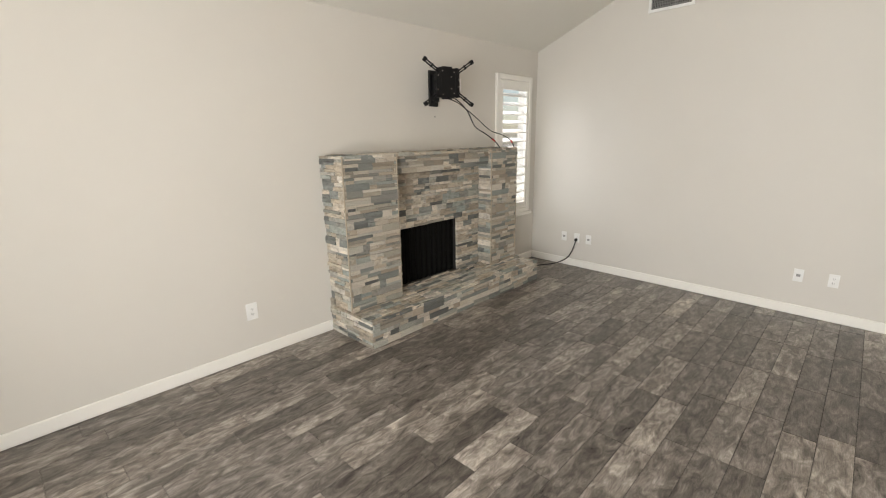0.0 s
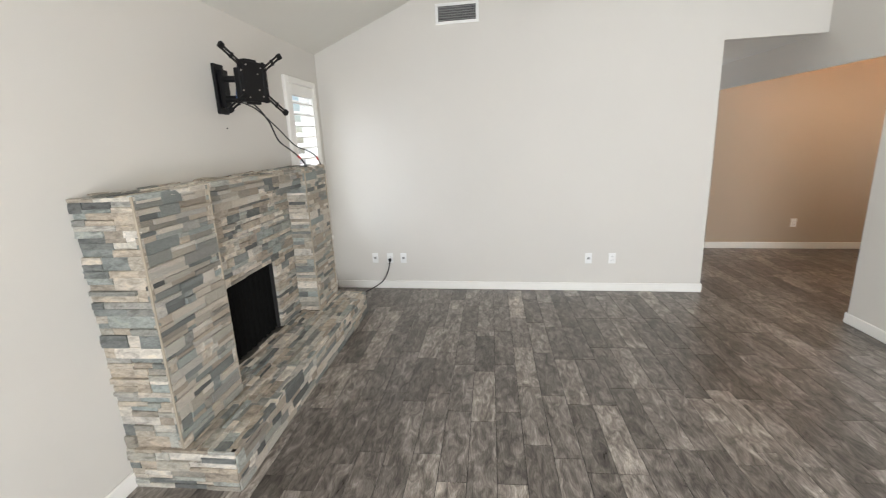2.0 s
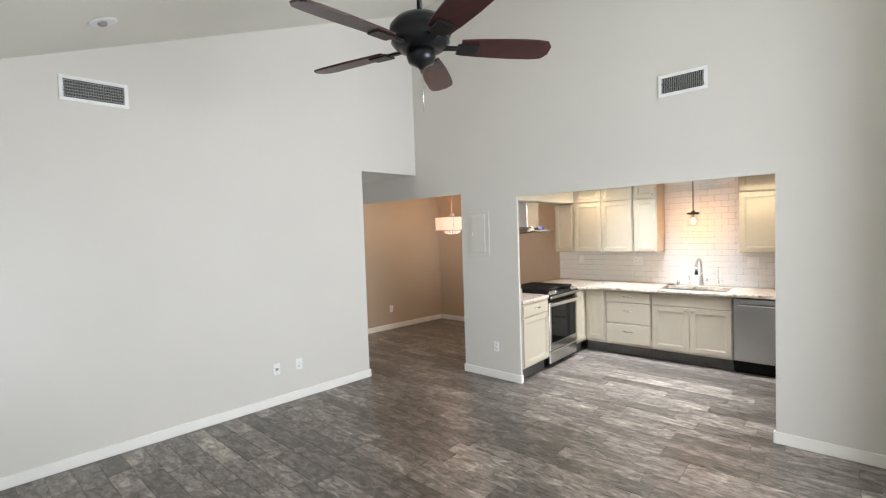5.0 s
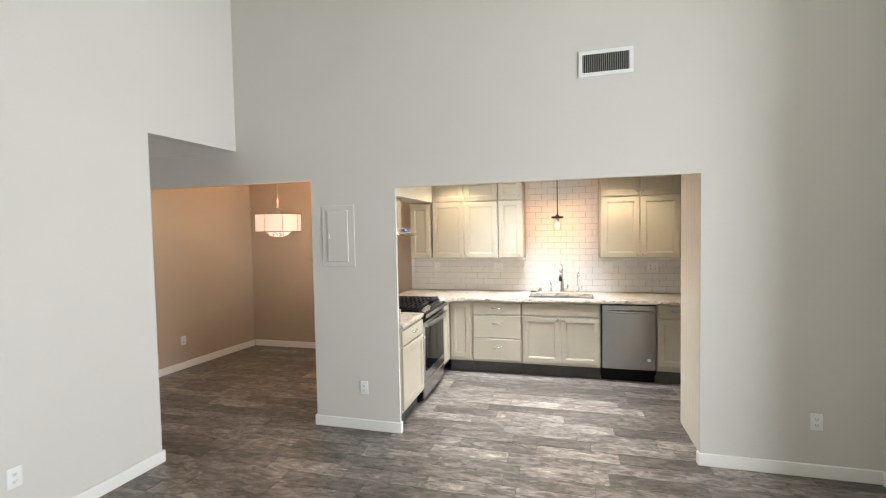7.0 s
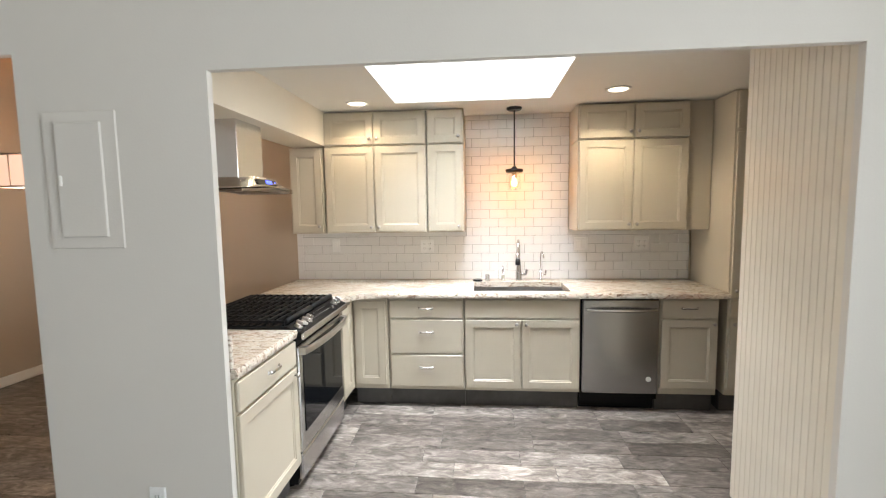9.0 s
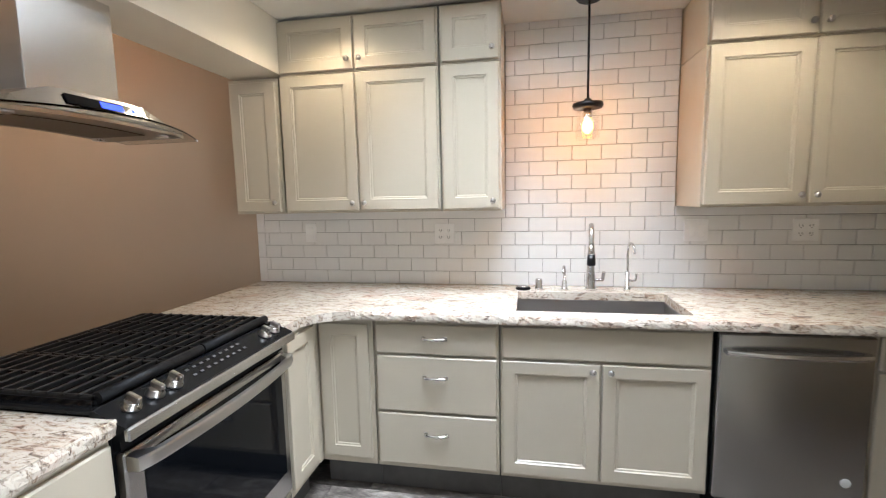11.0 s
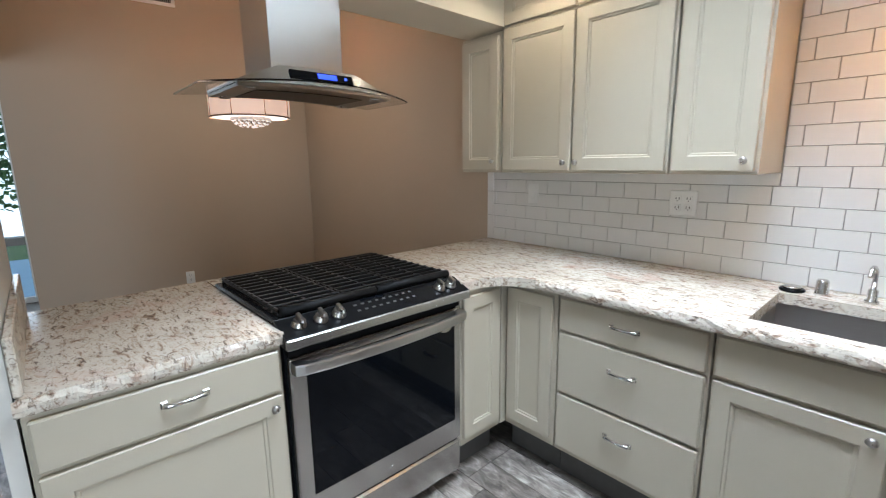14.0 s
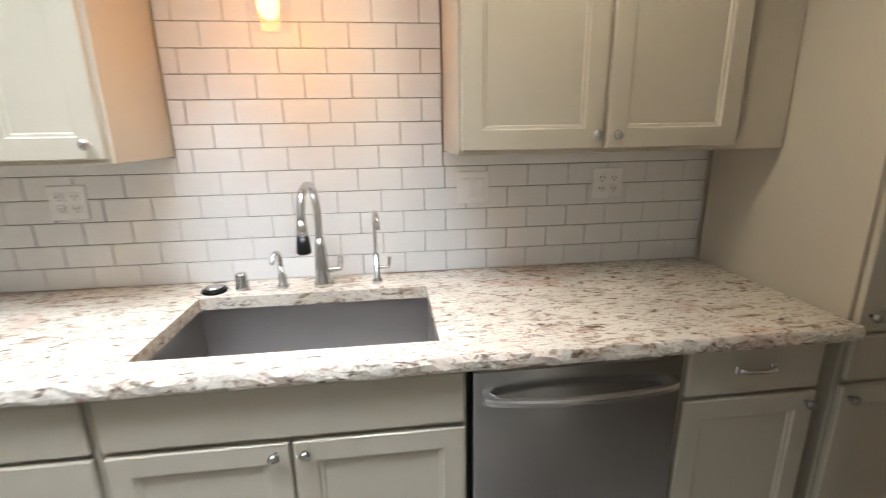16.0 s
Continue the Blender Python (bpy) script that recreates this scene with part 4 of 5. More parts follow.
# ---- worktop: granite with an undermount sink cut-out ----
top = thing("worktop", (2.6, -2.6, 0.874), "polished white granite worktop with brown and rose veins", "worktop")
SKX0, SKX1, SKY0, SKY1 = 1.820, 2.552, -2.785, -2.374
Z0, Z1, FE = 0.8745, 0.915, -2.287
slab = bmesh.new()
nb = YB + 0.010
for r in ((0.722, SKX0, nb, FE), (SKX1, 3.30, nb, FE), (SKX0, SKX1, SKY1, FE), (SKX0, SKX1, nb, SKY0)):
    block(slab, r[0], r[1], r[2], r[3], Z0, Z1)
bmesh.ops.remove_doubles(slab, verts=slab.verts[:], dist=0.0005)
part("slab", slab, GRANITE, top)
part("corner_slab", prism([(3.30, nb), (4.178, nb), (4.195, -2.1), (4.215, SY_B - 0.002), (PF - 0.015, SY_B - 0.002), (PF - 0.02, -2.14), (3.44, -2.215), (3.38, -2.262), (3.30, FE)], Z0, Z1), GRANITE, top)
part("back_strip", prism([(4.148, SY_B), (4.215, SY_B), (4.31, SY_A), (4.148, SY_A)], Z0, Z1), GRANITE, top)
part("end_slab", prism([(PF - 0.02, SY_A + 0.002), (4.31, SY_A + 0.002), (4.285, YKB - 0.004), (PF - 0.02, YKB - 0.004)], Z0, Z1, 0.004), GRANITE, top)
part("side_splash", boxes((PF - 0.005, 4.28, YKB - 0.020, YKB - 0.002, Z1 + 0.0005, 1.055), bevel=0.003), GRANITE, top, "upright granite splash against the wall pier")
rr = random.Random(3)


def chiselled(length):
    """A rough split edge along u, one closed body."""
    n = int(length / 0.022)
    bm = bmesh.new()
    rows_e = []
    for k in range(n + 1):
        u = length * k / n
        rows_e.append([bm.verts.new((u, w, z)) for w, z in ((-0.001, Z0), (rr.uniform(0.001, 0.006), Z0 + rr.uniform(0, 0.003)), (rr.uniform(0.004, 0.010), Z0 + 0.012 + rr.uniform(-0.003, 0.003)),
                                                               (rr.uniform(0.003, 0.010), Z0 + 0.027 + rr.uniform(-0.003, 0.003)), (rr.uniform(0.0, 0.004), Z1 - rr.uniform(0.001, 0.003)), (-0.001, Z1 - 0.0005))])
    for p, q in zip(rows_e, rows_e[1:]):
        for k in range(6):
            bm.faces.new((p[k], p[(k + 1) % 6], q[(k + 1) % 6], q[k]))
    bm.faces.new(rows_e[0]), bm.faces.new(rows_e[-1])
    bmesh.ops.recalc_face_normals(bm, faces=bm.faces[:])
    return bm


part("chiselled_edge", moved(chiselled(3.30 - 0.722), pose(0.722, FE, 0)), GRANITE, top, "rough chiselled granite edge")
part("chiselled_edge", moved(chiselled(SY_A * -1 + YKB), pose(PF - 0.02, SY_A + 0.002, 0, 0, 0, 90)), GRANITE, top, "rough chiselled granite edge")

sink = thing("kitchen_sink", (2.19, -2.6, 0.67), "satin stainless undermount sink in the worktop", "sink")
sb = boxes((SKX0 - 0.014, SKX1 + 0.014, SKY0 - 0.014, SKY1 + 0.014, 0.662, 0.874))
rim = max(sb.faces, key=lambda f: f.normal.z)
bmesh.ops.inset_region(sb, faces=[rim], thickness=0.013, depth=0.0)
bmesh.ops.inset_region(sb, faces=[rim], thickness=0.004, depth=-0.20)
part("bowl", sb, SINKM, sink)
part("drain", lathe([(0.045, 0.676), (0.045, 0.680), (0.03, 0.681), (0.02, 0.678)], (2.19, -2.6, 0)), CHROME, sink)

fau = thing("kitchen_faucet", (2.17, -2.85, Z1), "brushed steel pull-down kitchen faucet", "faucet")
fx, fy = 2.17, -2.855
part("base", lathe([(0.030, 0), (0.030, 0.012), (0.026, 0.018), (0.024, 0.07), (0.019, 0.13), (0.014, 0.17)], (fx, fy, Z1)), STEEL, fau)
part("spout", tube([(fx, fy, Z1 + 0.16), (fx, fy, Z1 + 0.27), (fx + 0.005, fy + 0.03, Z1 + 0.335), (fx + 0.012, fy + 0.085, Z1 + 0.352), (fx + 0.018, fy + 0.14, Z1 + 0.325), (fx + 0.021, fy + 0.165, Z1 + 0.26)], 0.0125, 12), STEEL, fau)
part("spray_head", moved(lathe([(0.013, 0.0), (0.016, -0.03), (0.018, -0.05)]), pose(fx + 0.021, fy + 0.165, Z1 + 0.262)), STEEL, fau)
part("spray_nozzle", moved(lathe([(0.0183, -0.05), (0.022, -0.098), (0.019, -0.104)]), pose(fx + 0.021, fy + 0.165, Z1 + 0.262)), FANM, fau, "dark grey spray nozzle")
part("lever", tube([(fx - 0.02, fy, Z1 + 0.055), (fx - 0.055, fy, Z1 + 0.056), (fx - 0.062, fy, Z1 + 0.06), (fx - 0.066, fy + 0.01, Z1 + 0.10)], 0.009, 10), STEEL, fau)
fil = thing("filter_faucet", (1.985, -2.85, Z1), "slim brushed steel drinking water faucet", "faucet")
part("base", lathe([(0.018, 0), (0.018, 0.01), (0.011, 0.016), (0.011, 0.10)], (1.985, fy, Z1)), STEEL, fil)
part("spout", tube([(1.985, fy, Z1 + 0.10), (1.985, fy, Z1 + 0.20), (1.983, fy + 0.02, Z1 + 0.245), (1.978, fy + 0.05, Z1 + 0.255), (1.972, fy + 0.078, Z1 + 0.235), (1.97, fy + 0.085, Z1 + 0.205)], 0.006, 10), STEEL, fil)
part("lever", tube([(1.975, fy, Z1 + 0.055), (1.945, fy, Z1 + 0.055), (1.94, fy, Z1 + 0.09)], 0.006, 8), STEEL, fil)
soap = thing("soap_dispenser", (2.31, -2.85, Z1), "small brushed steel soap dispenser pump", "soap dispenser")
part("base", lathe([(0.020, 0), (0.020, 0.008), (0.014, 0.012), (0.014, 0.045), (0.008, 0.05), (0.008, 0.075)], (2.305, fy, Z1)), STEEL, soap)
part("spout", tube([(2.305, fy, Z1 + 0.07), (2.306, fy + 0.005, Z1 + 0.115), (2.312, fy + 0.04, Z1 + 0.13), (2.316, fy + 0.065, Z1 + 0.10)], 0.007, 10), STEEL, soap)
gap = thing("air_gap_cap", (2.44, -2.86, Z1), "short cylindrical steel air gap cap", "air gap")
part("cap", lathe([(0.023, 0), (0.021, 0.006), (0.019, 0.05), (0.016, 0.056)], (2.44, -2.86, Z1)), STEEL, gap)
stop = thing("sink_stopper", (2.525, -2.85, Z1), "black and steel sink stopper resting on the worktop", "stopper")
part("rim", lathe([(0.040, 0), (0.042, 0.006), (0.036, 0.012)], (2.525, -2.845, Z1)), BLACK, stop)
part("cap", lathe([(0.030, 0.012), (0.026, 0.02), (0.010, 0.024)], (2.525, -2.845, Z1)), STEEL, stop)

def bowed(u0, u1, w0, rise, v0, v1, thick=0.014, n=28):
    """A flat bar that bows outward between its two ends, with feet that reach the door."""
    bm = bmesh.new()
    rings = []
    for k in range(n + 1):
        s = math.sin(math.pi * k / n) ** 0.6
        u, w = u0 + (u1 - u0) * k / n, w0 + rise * s
        back = w if 0.04 < k / n < 0.96 else 0.0
        rings.append([bm.verts.new((u, a, z)) for a, z in ((back, v0), (w + thick * 0.8, v0 + 0.002), (w + thick, v0 + 0.008), (w + thick, v1 - 0.008), (w + thick * 0.8, v1 - 0.002), (back, v1))])
    for p, q in zip(rings, rings[1:]):
        for k in range(6):
            bm.faces.new((p[k], p[(k + 1) % 6], q[(k + 1) % 6], q[k]))
    bm.faces.new(rings[0]), bm.faces.new(rings[-1])
    bmesh.ops.recalc_face_normals(bm, faces=bm.faces[:])
    return bm


# ---- dishwasher ----
dw = thing("dishwasher", (1.472, -2.6, 0), "stainless steel dishwasher with a bowed bar handle", "dishwasher")
part("body", boxes((1.194, 1.752, -2.93, DF - 0.03, 0.10, 0.868)), BLACK, dw)
part("door", boxes((1.200, 1.746, DF - 0.028, DF + 0.012, 0.155, 0.862), bevel=0.006), STEELD, dw)
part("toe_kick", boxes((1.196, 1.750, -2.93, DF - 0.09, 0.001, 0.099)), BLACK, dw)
part("handle", moved(bowed(1.222, 1.724, 0.010, 0.034, 0.778, 0.801, 0.011), frame_m("back", DF + 0.012)), STEEL, dw)
part("badge", lathe([(0.019, 0.0), (0.019, 0.002), (0.016, 0.0025)], (1.268, DF + 0.012, 0.268), 20, "y"), WHITE, dw, "small round silver badge")

# ---- range ----
SF = 3.492
ran = thing("gas_range", (3.82, (SY_A + SY_B) / 2, 0), "slide-in stainless and black gas range with cast-iron grates", "range")
part("body", boxes((SF + 0.02, 4.14, SY_B + 0.006, SY_A - 0.006, 0.03, 0.905)), BLACK, ran)
part("cooktop", boxes((SF + 0.04, 4.146, SY_B - 0.008, SY_A + 0.008, 0.9165, 0.934), bevel=0.005), BLACK, ran)
cp = bmesh.new()
prof = [(SF - 0.045, 0.862), (SF - 0.050, 0.885), (SF - 0.040, 0.897), (SF + 0.045, 0.933), (SF + 0.055, 0.9335), (SF + 0.055, 0.862)]
f = cp.faces.new([cp.verts.new((x, SY_B - 0.008, z)) for x, z in prof])
r = bmesh.ops.extrude_face_region(cp, geom=[f])
bmesh.ops.translate(cp, verts=[v for v in r["geom"] if isinstance(v, bmesh.types.BMVert)], vec=(0, SY_A - SY_B + 0.016, 0))
bmesh.ops.recalc_face_normals(cp, faces=cp.faces[:])
panel = part("control_panel", cp, BLACK, ran, "black glossy control panel")
part("panel_edge", boxes((SF - 0.053, SF - 0.036, SY_B - 0.009, SY_A + 0.009, 0.860, 0.894), bevel=0.004), STEEL, ran)
slope = math.degrees(math.atan2(0.038, 0.09))
for y in (SY_A - 0.055, SY_A - 0.13, SY_A - 0.195, SY_B + 0.055, SY_B + 0.115):
    part("knob", moved(block(lathe([(0.024, 0.0), (0.024, 0.005), (0.021, 0.007), (0.020, 0.018), (0.018, 0.020)]), -0.020, 0.020, -0.007, 0.007, 0.015, 0.037, 0.003), pose(SF + 0.002, y, 0.916, 0, -slope, 0)), NICKEL, panel, "brushed steel burner knob")
for i in range(9):
    for j in range(2):
        part("touch_key", moved(boxes((-0.004, 0.004, -0.006, 0.006, 0, 0.0012)), pose(SF - 0.005 + j * 0.028, SY_A - 0.27 - i * 0.030, 0.9135 + j * 0.0115, 0, -slope, 0)), KICK, panel)
part("display", moved(boxes((-0.012, 0.012, -0.05, 0.05, 0, 0.0012)), pose(SF + 0.035, (SY_A + SY_B) / 2 + 0.03, 0.930, 0, -slope, 0)), BGLASS, panel)
for gi in range(3):
    g0 = SY_B + 0.012 + gi * (SY_A - SY_B - 0.024) / 3
    g1 = g0 + (SY_A - SY_B - 0.024) / 3 - 0.004
    gx0, gx1 = SF + 0.062, 4.135
    gm = boxes((gx0, gx1, g0, g0 + 0.012, 0.944, 0.958), (gx0, gx1, g1 - 0.012, g1, 0.944, 0.958), (gx0, gx0 + 0.014, g0, g1, 0.944, 0.958), (gx1 - 0.014, gx1, g0, g1, 0.944, 0.958),
               (gx0, gx0 + 0.014, g0, g0 + 0.014, 0.934, 0.946), (gx1 - 0.014, gx1, g0, g0 + 0.014, 0.934, 0.946), (gx0, gx0 + 0.014, g1 - 0.014, g1, 0.934, 0.946), (gx1 - 0.014, gx1, g1 - 0.014, g1, 0.934, 0.946), bevel=0.003)
    for k in range(1, 12):
        x = gx0 + (gx1 - gx0) * k / 12
        block(gm, x - 0.0055, x + 0.0055, g0, g1, 0.947, 0.961, bevel=0.002)
    block(gm, gx0, gx1, (g0 + g1) / 2 - 0.005, (g0 + g1) / 2 + 0.005, 0.944, 0.956)
    part("grate", gm, IRON, ran, "matt black cast-iron grate")
part("grate_front", tube([(SF + 0.060, SY_B + 0.02, 0.951), (SF + 0.060, (SY_A + SY_B) / 2 - 0.003, 0.951)], 0.016, 10), IRON, ran)
part("grate_front", tube([(SF + 0.060, (SY_A + SY_B) / 2 + 0.003, 0.951), (SF + 0.060, SY_A - 0.02, 0.951)], 0.016, 10), IRON, ran)
for bx in (SF + 0.23, SF + 0.50):
    for by in (SY_A - 0.14, (SY_A + SY_B) / 2, SY_B + 0.14):
        part("burner", lathe([(0.042, 0.934), (0.042, 0.940), (0.030, 0.943), (0.010, 0.944)], (bx, by, 0)), IRON, ran)
door = part("oven_door", boxes((SF - 0.012, SF + 0.02, SY_B + 0.010, SY_A - 0.010, 0.215, 0.815), bevel=0.006), STEEL, ran, "stainless oven door")
part("window", boxes((SF - 0.0155, SF - 0.0125, SY_B + 0.048, SY_A - 0.062, 0.315, 0.785), bevel=0.001), BGLASS, door, "black oven window glass")
part("vent_strip", boxes((SF - 0.004, SF + 0.02, SY_B + 0.010, SY_A - 0.010, 0.822, 0.858)), BLACK, ran)
part("handle", moved(bowed(SY_B + 0.012, SY_A - 0.012, 0.024, 0.036, 0.770, 0.810), frame_m("side", SF - 0.012)), STEELH, door, "bowed stainless oven handle")
part("badge", moved(lathe([(0.030, 0.0), (0.030, 0.003)], (0, 0, 0), 20, "x"), pose(SF - 0.019, SY_B + 0.10, 0.745) @ Matrix.Diagonal((1, 1, 0.5, 1))), STEEL, door)
part("badge", lathe([(0.012, -0.003), (0.012, 0.0)], (SF - 0.012, (SY_A + SY_B) / 2, 0.25), 16, "x"), CHROME, door)
part("drawer", boxes((SF - 0.010, SF + 0.02, SY_B + 0.010, SY_A - 0.010, 0.055, 0.205), bevel=0.008), STEEL, ran, "stainless warming drawer")
for y in (SY_A - 0.05, SY_B + 0.05):
    part("foot", lathe([(0.018, 0.0), (0.018, 0.03)], (SF + 0.08, y, 0), 12), BLACK, ran)

# ---- range hood ----
HY0 = -1.592
hood = thing("range_hood", (3.95, HY0, 1.68), "stainless chimney range hood with a curved glass canopy", "range hood")
part("chimney", boxes((3.80, 4.055, HY0 - 0.142, HY0 + 0.148, 1.728, 2.0715), bevel=0.002), STEEL, hood)


def arch(y):
    """Height of the glass canopy at y from the middle of the hood."""
    return 1.652 + 0.022 * (1 - (y / 0.41) ** 2)


def shell(half, n, section):
    """A body swept across the hood; section(y) gives its outline in x and z."""
    bm = bmesh.new()
    rings = [[bm.verts.new((x, HY0 + y, z)) for x, z in section(y)] for y in (half * (2 * i / n - 1) for i in range(n + 1))]
    for p, q in zip(rings, rings[1:]):
        for k in range(len(p)):
            bm.faces.new((p[k], p[(k + 1) % len(p)], q[(k + 1) % len(p)], q[k]))
    bm.faces.new(rings[0]), bm.faces.new(rings[-1])
    bmesh.ops.recalc_face_normals(bm, faces=bm.faces[:])
    return bm


def crown(y):
    g = arch(y) + 0.0065
    lift = 0.055 * min(1.0, max(0.0, (0.31 - abs(y)) / 0.16)) + 0.003
    return ((3.70, g), (4.053, g), (4.053, g + lift), (3.725, g + lift), (3.702, g + lift * 0.15))


part("body", shell(0.305, 20, crown), STEEL, hood)
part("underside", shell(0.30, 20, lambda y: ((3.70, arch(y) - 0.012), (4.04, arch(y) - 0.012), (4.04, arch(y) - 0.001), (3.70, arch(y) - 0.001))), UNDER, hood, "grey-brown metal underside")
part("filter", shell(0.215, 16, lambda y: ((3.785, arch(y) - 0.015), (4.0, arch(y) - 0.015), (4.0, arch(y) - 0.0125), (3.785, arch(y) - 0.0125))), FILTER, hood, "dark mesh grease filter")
for y in (-0.25, 0.25):
    for x in (3.745, 4.015):
        part("lamp", lathe([(0.02, arch(y) - 0.018), (0.022, arch(y) - 0.006)], (x, HY0 + y, 0), 16), NICKEL, hood)
gl = bmesh.new()
ny = 24
rows_g = []
for i in range(ny + 1):
    s = -1 + 2 * i / ny
    bow = 1 - s * s
    y, z = HY0 + 0.41 * s, arch(0.41 * s)
    xf = 3.73 - 0.105 * bow
    rows_g.append([gl.verts.new((xf, y, z)), gl.verts.new((4.055, y, z)), gl.verts.new((4.055, y, z + 0.006)), gl.verts.new((xf, y, z + 0.006))])
for a, b in zip(rows_g, rows_g[1:]):
    for k in range(4):
        gl.faces.new((a[k], a[(k + 1) % 4], b[(k + 1) % 4], b[k]))
gl.faces.new(rows_g[0]), gl.faces.new(rows_g[-1])
bmesh.ops.recalc_face_normals(gl, faces=gl.faces[:])
part("glass_canopy", gl, HOODG, hood, "curved clear glass canopy")
cpn = boxes((-0.003, 0.001, -0.125, 0.125, -0.016, 0.016), bevel=0.001)
ctl = part("control_strip", moved(cpn, pose(3.7095, HY0 - 0.005, 1.7095, 0, 24, 0)), BGLASS, hood, "black glass control strip")
part("display", moved(boxes((-0.0045, -0.003, -0.055, 0.02, -0.010, 0.010)), pose(3.7095, HY0 - 0.005, 1.7095, 0, 24, 0)), BLUE, ctl, "blue lit display")
part("button", moved(boxes((-0.0045, -0.003, -0.098, -0.088, -0.005, 0.005)), pose(3.7095, HY0 - 0.005, 1.7095, 0, 24, 0)), BLUE, ctl)
hood.location += Vector((0.06, 0, 0.012))

# ---- lamps ----
pen = thing("pendant_lamp", (2.22, -2.69, ZC), "black pendant lamp with a clear glass jar and amber bulb", "pendant lamp")
part("canopy", lathe([(0.062, 0.0), (0.062, -0.012), (0.05, -0.022)], (2.22, -2.69, ZC)), FANM, pen)
part("rod", tube([(2.22, -2.69, ZC - 0.02), (2.22, -2.69, 1.86)], 0.0055), FANM, pen)
part("cap", lathe([(0.012, 0.035), (0.024, 0.022), (0.026, 0.014), (0.070, 0.012), (0.072, 0.0), (0.066, -0.012), (0.05, -0.014)], (2.22, -2.69, 1.845)), FANM, pen)
part("socket", lathe([(0.020, 0.0), (0.020, -0.04), (0.016, -0.045)], (2.22, -2.69, 1.832)), NICKEL, pen)
jar = bmesh.new()
for rad in (0.058, 0.0555):
    join(jar, lathe([(rad, 1.832), (rad, 1.70), (rad - 0.006, 1.688), (0.002, 1.685 if rad > 0.057 else 1.689)], (2.22, -2.69, 0), 32))
gj = part("glass_jar", jar, WIN, pen, "clear glass jar shade")
gj.visible_shadow = False
bulb = part("bulb", lathe([(0.011, 1.79), (0.014, 1.782), (0.024, 1.762), (0.027, 1.745), (0.022, 1.726), (0.010, 1.715)], (2.22, -2.69, 0), 20), FILAMENT, pen, "glowing amber filament bulb")
bulb.visible_shadow = False

for i, (x, y) in enumerate(((3.41, -2.36), (1.55, -2.22))):
    d = thing("downlight", (x, y, ZC), "lit round recessed kitchen downlight with white trim", "downlight", "kitchen downlights")
    part("trim_ring", lathe([(0.085, 0.0), (0.083, -0.006), (0.066, -0.007), (0.064, 0.0)], (x, y, ZC), 28), WHITE, d)
    ln = part("lens", lathe([(0.064, -0.001), (0.062, -0.004)], (x, y, ZC), 28), DLIGHT, d, "glowing warm lens")
    ln.visible_shadow = False

CXx, CYy = 5.58, -1.975
ch = thing("chandelier", (CXx, CYy, 1.635), "lit drum chandelier with pink sheer shade and crystal beads", "chandelier")
shade = bmesh.new()
for rad in (0.268, 0.264):
    vs = [[shade.verts.new((CXx + rad * math.cos(2 * math.pi * k / 48), CYy + rad * math.sin(2 * math.pi * k / 48), z)) for k in range(48)] for z in (1.74, 1.95)]
    for k in range(48):
        shade.faces.new((vs[0][k], vs[0][(k + 1) % 48], vs[1][(k + 1) % 48], vs[1][k])).smooth = True
sh = part("shade", shade, SHADEGLOW, ch, "pink sheer drum shade lit from inside")
sh.visible_shadow = False
for z in (1.74, 1.95):
    part("shade_ring", lathe([(0.271, z - 0.005), (0.271, z + 0.005), (0.262, z + 0.005), (0.262, z - 0.005), (0.271, z - 0.005)], (CXx, CYy, 0), 40, cap=False), NICKEL, ch)
for k in range(8):
    a = 2 * math.pi * k / 8
    part("rib", tube([(CXx + 0.27 * math.cos(a), CYy + 0.27 * math.sin(a), 1.74), (CXx + 0.27 * math.cos(a), CYy + 0.27 * math.sin(a), 1.95)], 0.0035, 6), NICKEL, ch)
df = part("diffuser", lathe([(0.258, 1.745), (0.258, 1.748)], (CXx, CYy, 0), 40), DIFFUSE, ch, "glowing white diffuser")
df.visible_shadow = False
part("finial", lathe([(0.012, 2.035), (0.035, 2.015), (0.05, 1.99), (0.03, 1.965), (0.06, 1.95)], (CXx, CYy, 0)), NICKEL, ch)
part("rod", tube([(CXx, CYy, 2.025), (CXx, CYy, 2.55)], 0.006), NICKEL, ch)
for k in range(14):
    z = 2.56 + k * 0.05
    a = (0.012, 0.0) if k % 2 else (0.0, 0.012)
    part("chain_link", tube([(CXx - a[0], CYy - a[1], z), (CXx, CYy, z - 0.026), (CXx + a[0], CYy + a[1], z), (CXx, CYy, z + 0.026), (CXx - a[0], CYy - a[1], z)], 0.0028, 6), NICKEL, ch)
part("ceiling_rose", lathe([(0.06, 3.30), (0.055, 3.28), (0.02, 3.26)], (CXx, CYy, 0)), NICKEL, ch)
bead_me = None
for tier, (rad, zz, n) in enumerate(((0.125, 1.727, 18), (0.105, 1.707, 16), (0.075, 1.693, 12), (0.03, 1.687, 5))):
    for k in range(n):
        a = 2 * math.pi * (k + 0.5 * tier) / n
        if bead_me is None:
            b = bmesh.new()
            bmesh.ops.create_icosphere(b, subdivisions=1, radius=0.016)
            o = part("crystal", moved(b, pose(CXx + rad * math.cos(a), CYy + rad * math.sin(a), zz)), CRYSTAL, ch, "clear faceted crystal bead")
            bead_me, b0 = o, Vector((rad * math.cos(a), rad * math.sin(a), zz))
        else:
            o = bead_me.copy()
            scene.collection.objects.link(o)
            o.location = Vector((rad * math.cos(a), rad * math.sin(a), zz)) - b0
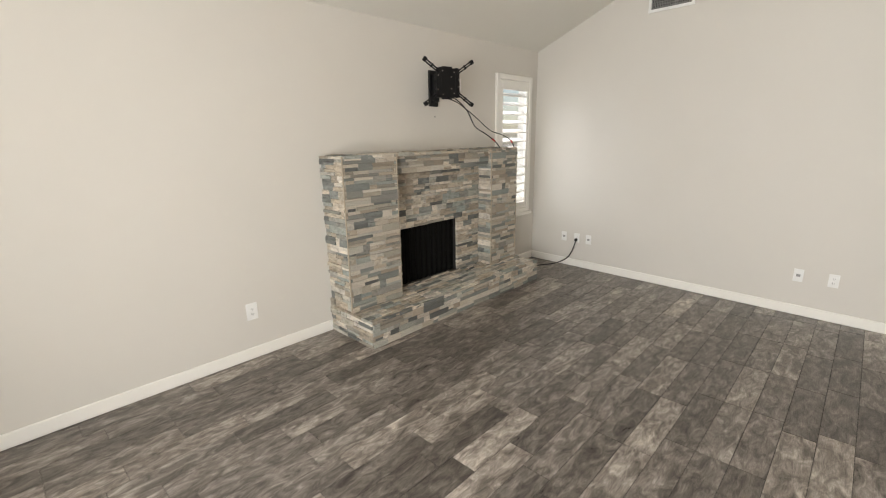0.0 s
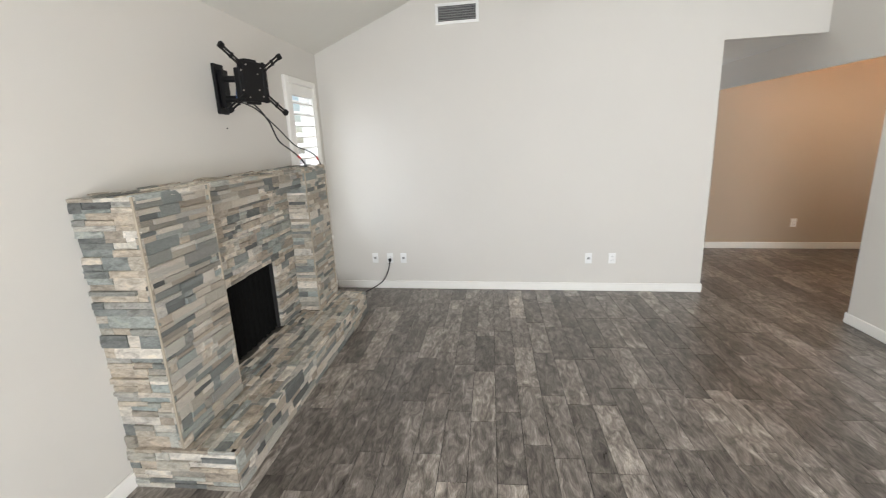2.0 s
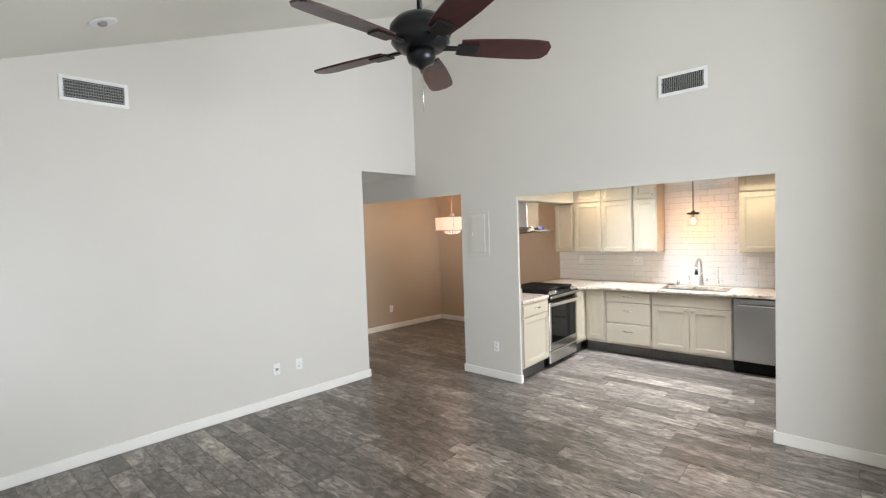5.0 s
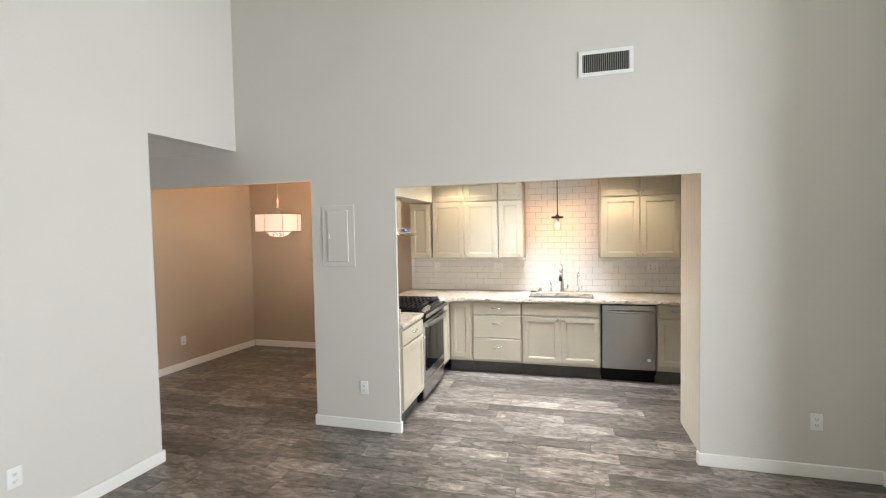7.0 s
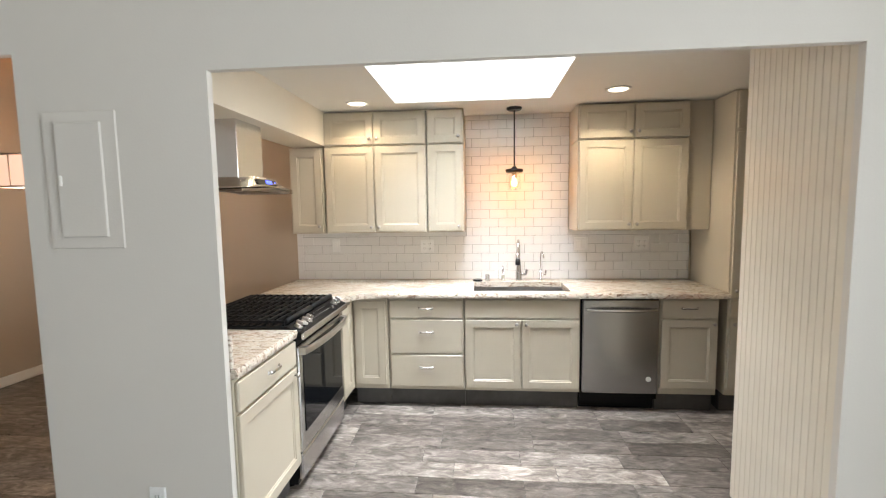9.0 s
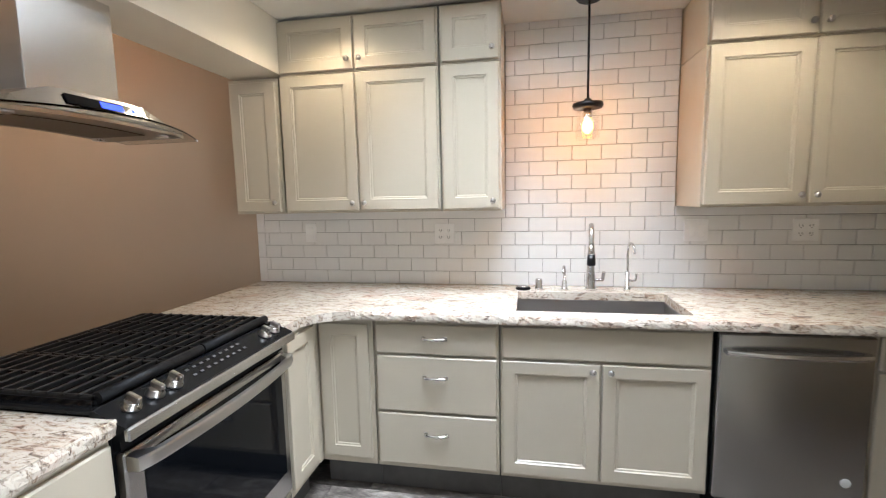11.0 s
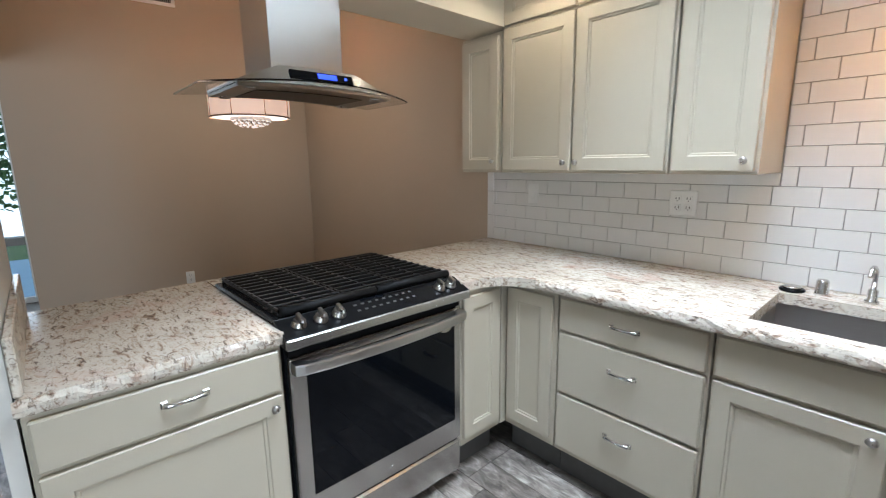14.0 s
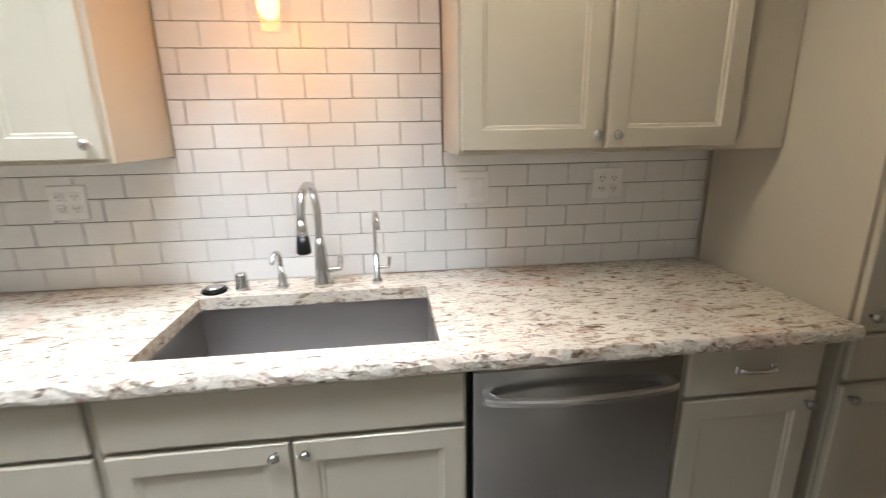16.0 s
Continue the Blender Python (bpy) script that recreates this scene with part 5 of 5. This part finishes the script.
part("crystal_frame", lathe([(0.138, 1.72), (0.138, 1.74), (0.13, 1.74), (0.13, 1.72), (0.138, 1.72)], (CXx, CYy, 0), 32, cap=False), NICKEL, ch)

# switch plates on the tiles
TY_ = YB + 0.019
wall_plate((3.81, TY_ - 0.003, 1.225), 180, "white switch plate on the subway tiles", "switch")
wall_plate((2.975, TY_ - 0.003, 1.215), 180, "white double outlet on the subway tiles", "outlet", 0.118)
wall_plate((1.63, TY_ - 0.003, 1.225), 180, "white double switch on the subway tiles", "switch", 0.118)
wall_plate((1.12, TY_ - 0.003, 1.225), 180, "white double outlet near the pantry", "outlet", 0.118)

# ---- subway tiles, each a piece of the backsplash ----
spl = thing("backsplash", (2.45, YB, 0.915), "white glazed subway tile backsplash with grey grout", "backsplash", kind="structure")
part("grout", boxes((0.722, 4.178, YB + 0.001, YB + 0.009, 0.9155, 1.354), (1.737, 2.623, YB + 0.001, YB + 0.009, 1.354, ZC - 0.001)), GROUT, spl)
tw, th, tg = 0.150, 0.0745, 0.0026
cache = {}


def tile(x0, x1, z0, z1):
    w, h = round(x1 - x0, 3), round(z1 - z0, 3)
    if w < 0.006 or h < 0.006:
        return
    if (w, h) not in cache:
        b = boxes((-w / 2, w / 2, 0, 0.009, -h / 2, h / 2), bevel=0.0016)
        me = bpy.data.meshes.new("tile")
        b.to_mesh(me)
        b.free()
        me.materials.append(TILE)
        cache[(w, h)] = me
    o = new("tile", cache[(w, h)])
    o.parent = spl
    o.location = Vector(((x0 + x1) / 2, YB + 0.009, (z0 + z1) / 2)) - spl.location
    o.rotation_euler = (rng.uniform(-0.004, 0.004), 0, rng.uniform(-0.004, 0.004))


z, k = 0.9175, 0
while z < ZC - 0.01:
    lo, hi = (0.724, 4.176 - 0.054) if z < 1.34 else (1.739, 2.621)
    top_z = min(z + th, ZC - 0.002)
    if z < 1.34 < z + th:
        tile(0.724, 1.735, z, 1.353), tile(2.625, 4.12, z, 1.353)
        lo, hi = 1.739, 2.621
    if z < 1.34:
        tile(4.124, 4.176, z, min(z + 0.152, 1.353)) if k % 2 == 0 else None
    x = 2.19 + (tw + tg) * (0.5 if k % 2 else 0) - 12 * (tw + tg)
    while x < hi:
        a, b = max(x, lo), min(x + tw, hi)
        if b > a:
            tile(a, b, z, top_z)
        x += tw + tg
    z += th + tg
    k += 1

# ---- floor planks: the near ones are pieces, the far ones one body ----
floor_ob = bpy.data.objects["floor"]
PLW, PLG, PLL = 0.150, 0.003, 0.60
pme = {}
far = bmesh.new()
far_rows = []
near = 0
prng = random.Random(11)


def plank(x0, x1, y0, y1):
    global near
    w, d = round(x1 - x0, 3), round(y1 - y0, 3)
    cx_, cy_ = (x0 + x1) / 2, (y0 + y1) / 2
    close = (0.6 < cx_ < 4.9 and 0.2 < cy_ < 3.6) or (1.2 < cx_ < 3.5 and -2.3 < cy_ < 0.2)
    if close and near < 298:
        if (w, d) not in pme:
            b = boxes((-w / 2, w / 2, -d / 2, d / 2, -0.004, 0.0), bevel=0.0012)
            me = bpy.data.meshes.new("plank")
            b.to_mesh(me)
            b.free()
            me.materials.append(PLANK)
            pme[(w, d)] = me
        o = new("plank", pme[(w, d)])
        o.parent = floor_ob
        o.location = (cx_, cy_, 0)
        near += 1
    else:
        far_rows.append((x0, x1, y0, y1))


y, k = -2.96, 0
while y < YF:
    lo, hi = (0.0, XDE) if y < YK - 0.05 else ((-1.6, 8.5) if y < 1.4 else (-1.6, XC))
    x = lo - prng.choice((0.0, 0.2, 0.4, 0.3, 0.1)) - 0.05
    while x < hi:
        a, b = max(x, lo), min(x + PLL, hi)
        if b - a > 0.02:
            plank(a, b, y, min(y + PLW, YF))
        x += PLL + PLG
    y += PLW + PLG
    k += 1
verts, faces = [], []
for x0, x1, y0, y1 in far_rows:
    n = len(verts)
    verts += [(x0, y0, -0.004), (x1, y0, -0.004), (x1, y1, -0.004), (x0, y1, -0.004), (x0, y0, 0), (x1, y0, 0), (x1, y1, 0), (x0, y1, 0)]
    faces += [(n + 4, n + 5, n + 6, n + 7), (n, n + 1, n + 5, n + 4), (n + 1, n + 2, n + 6, n + 5), (n + 2, n + 3, n + 7, n + 6), (n + 3, n, n + 4, n + 7)]
me = bpy.data.meshes.new("planks")
me.from_pydata(verts, [], faces)
me.materials.append(PLANKJ)
pl = new("planks", me)
pl.parent = floor_ob
pl["kind"] = "stuff"
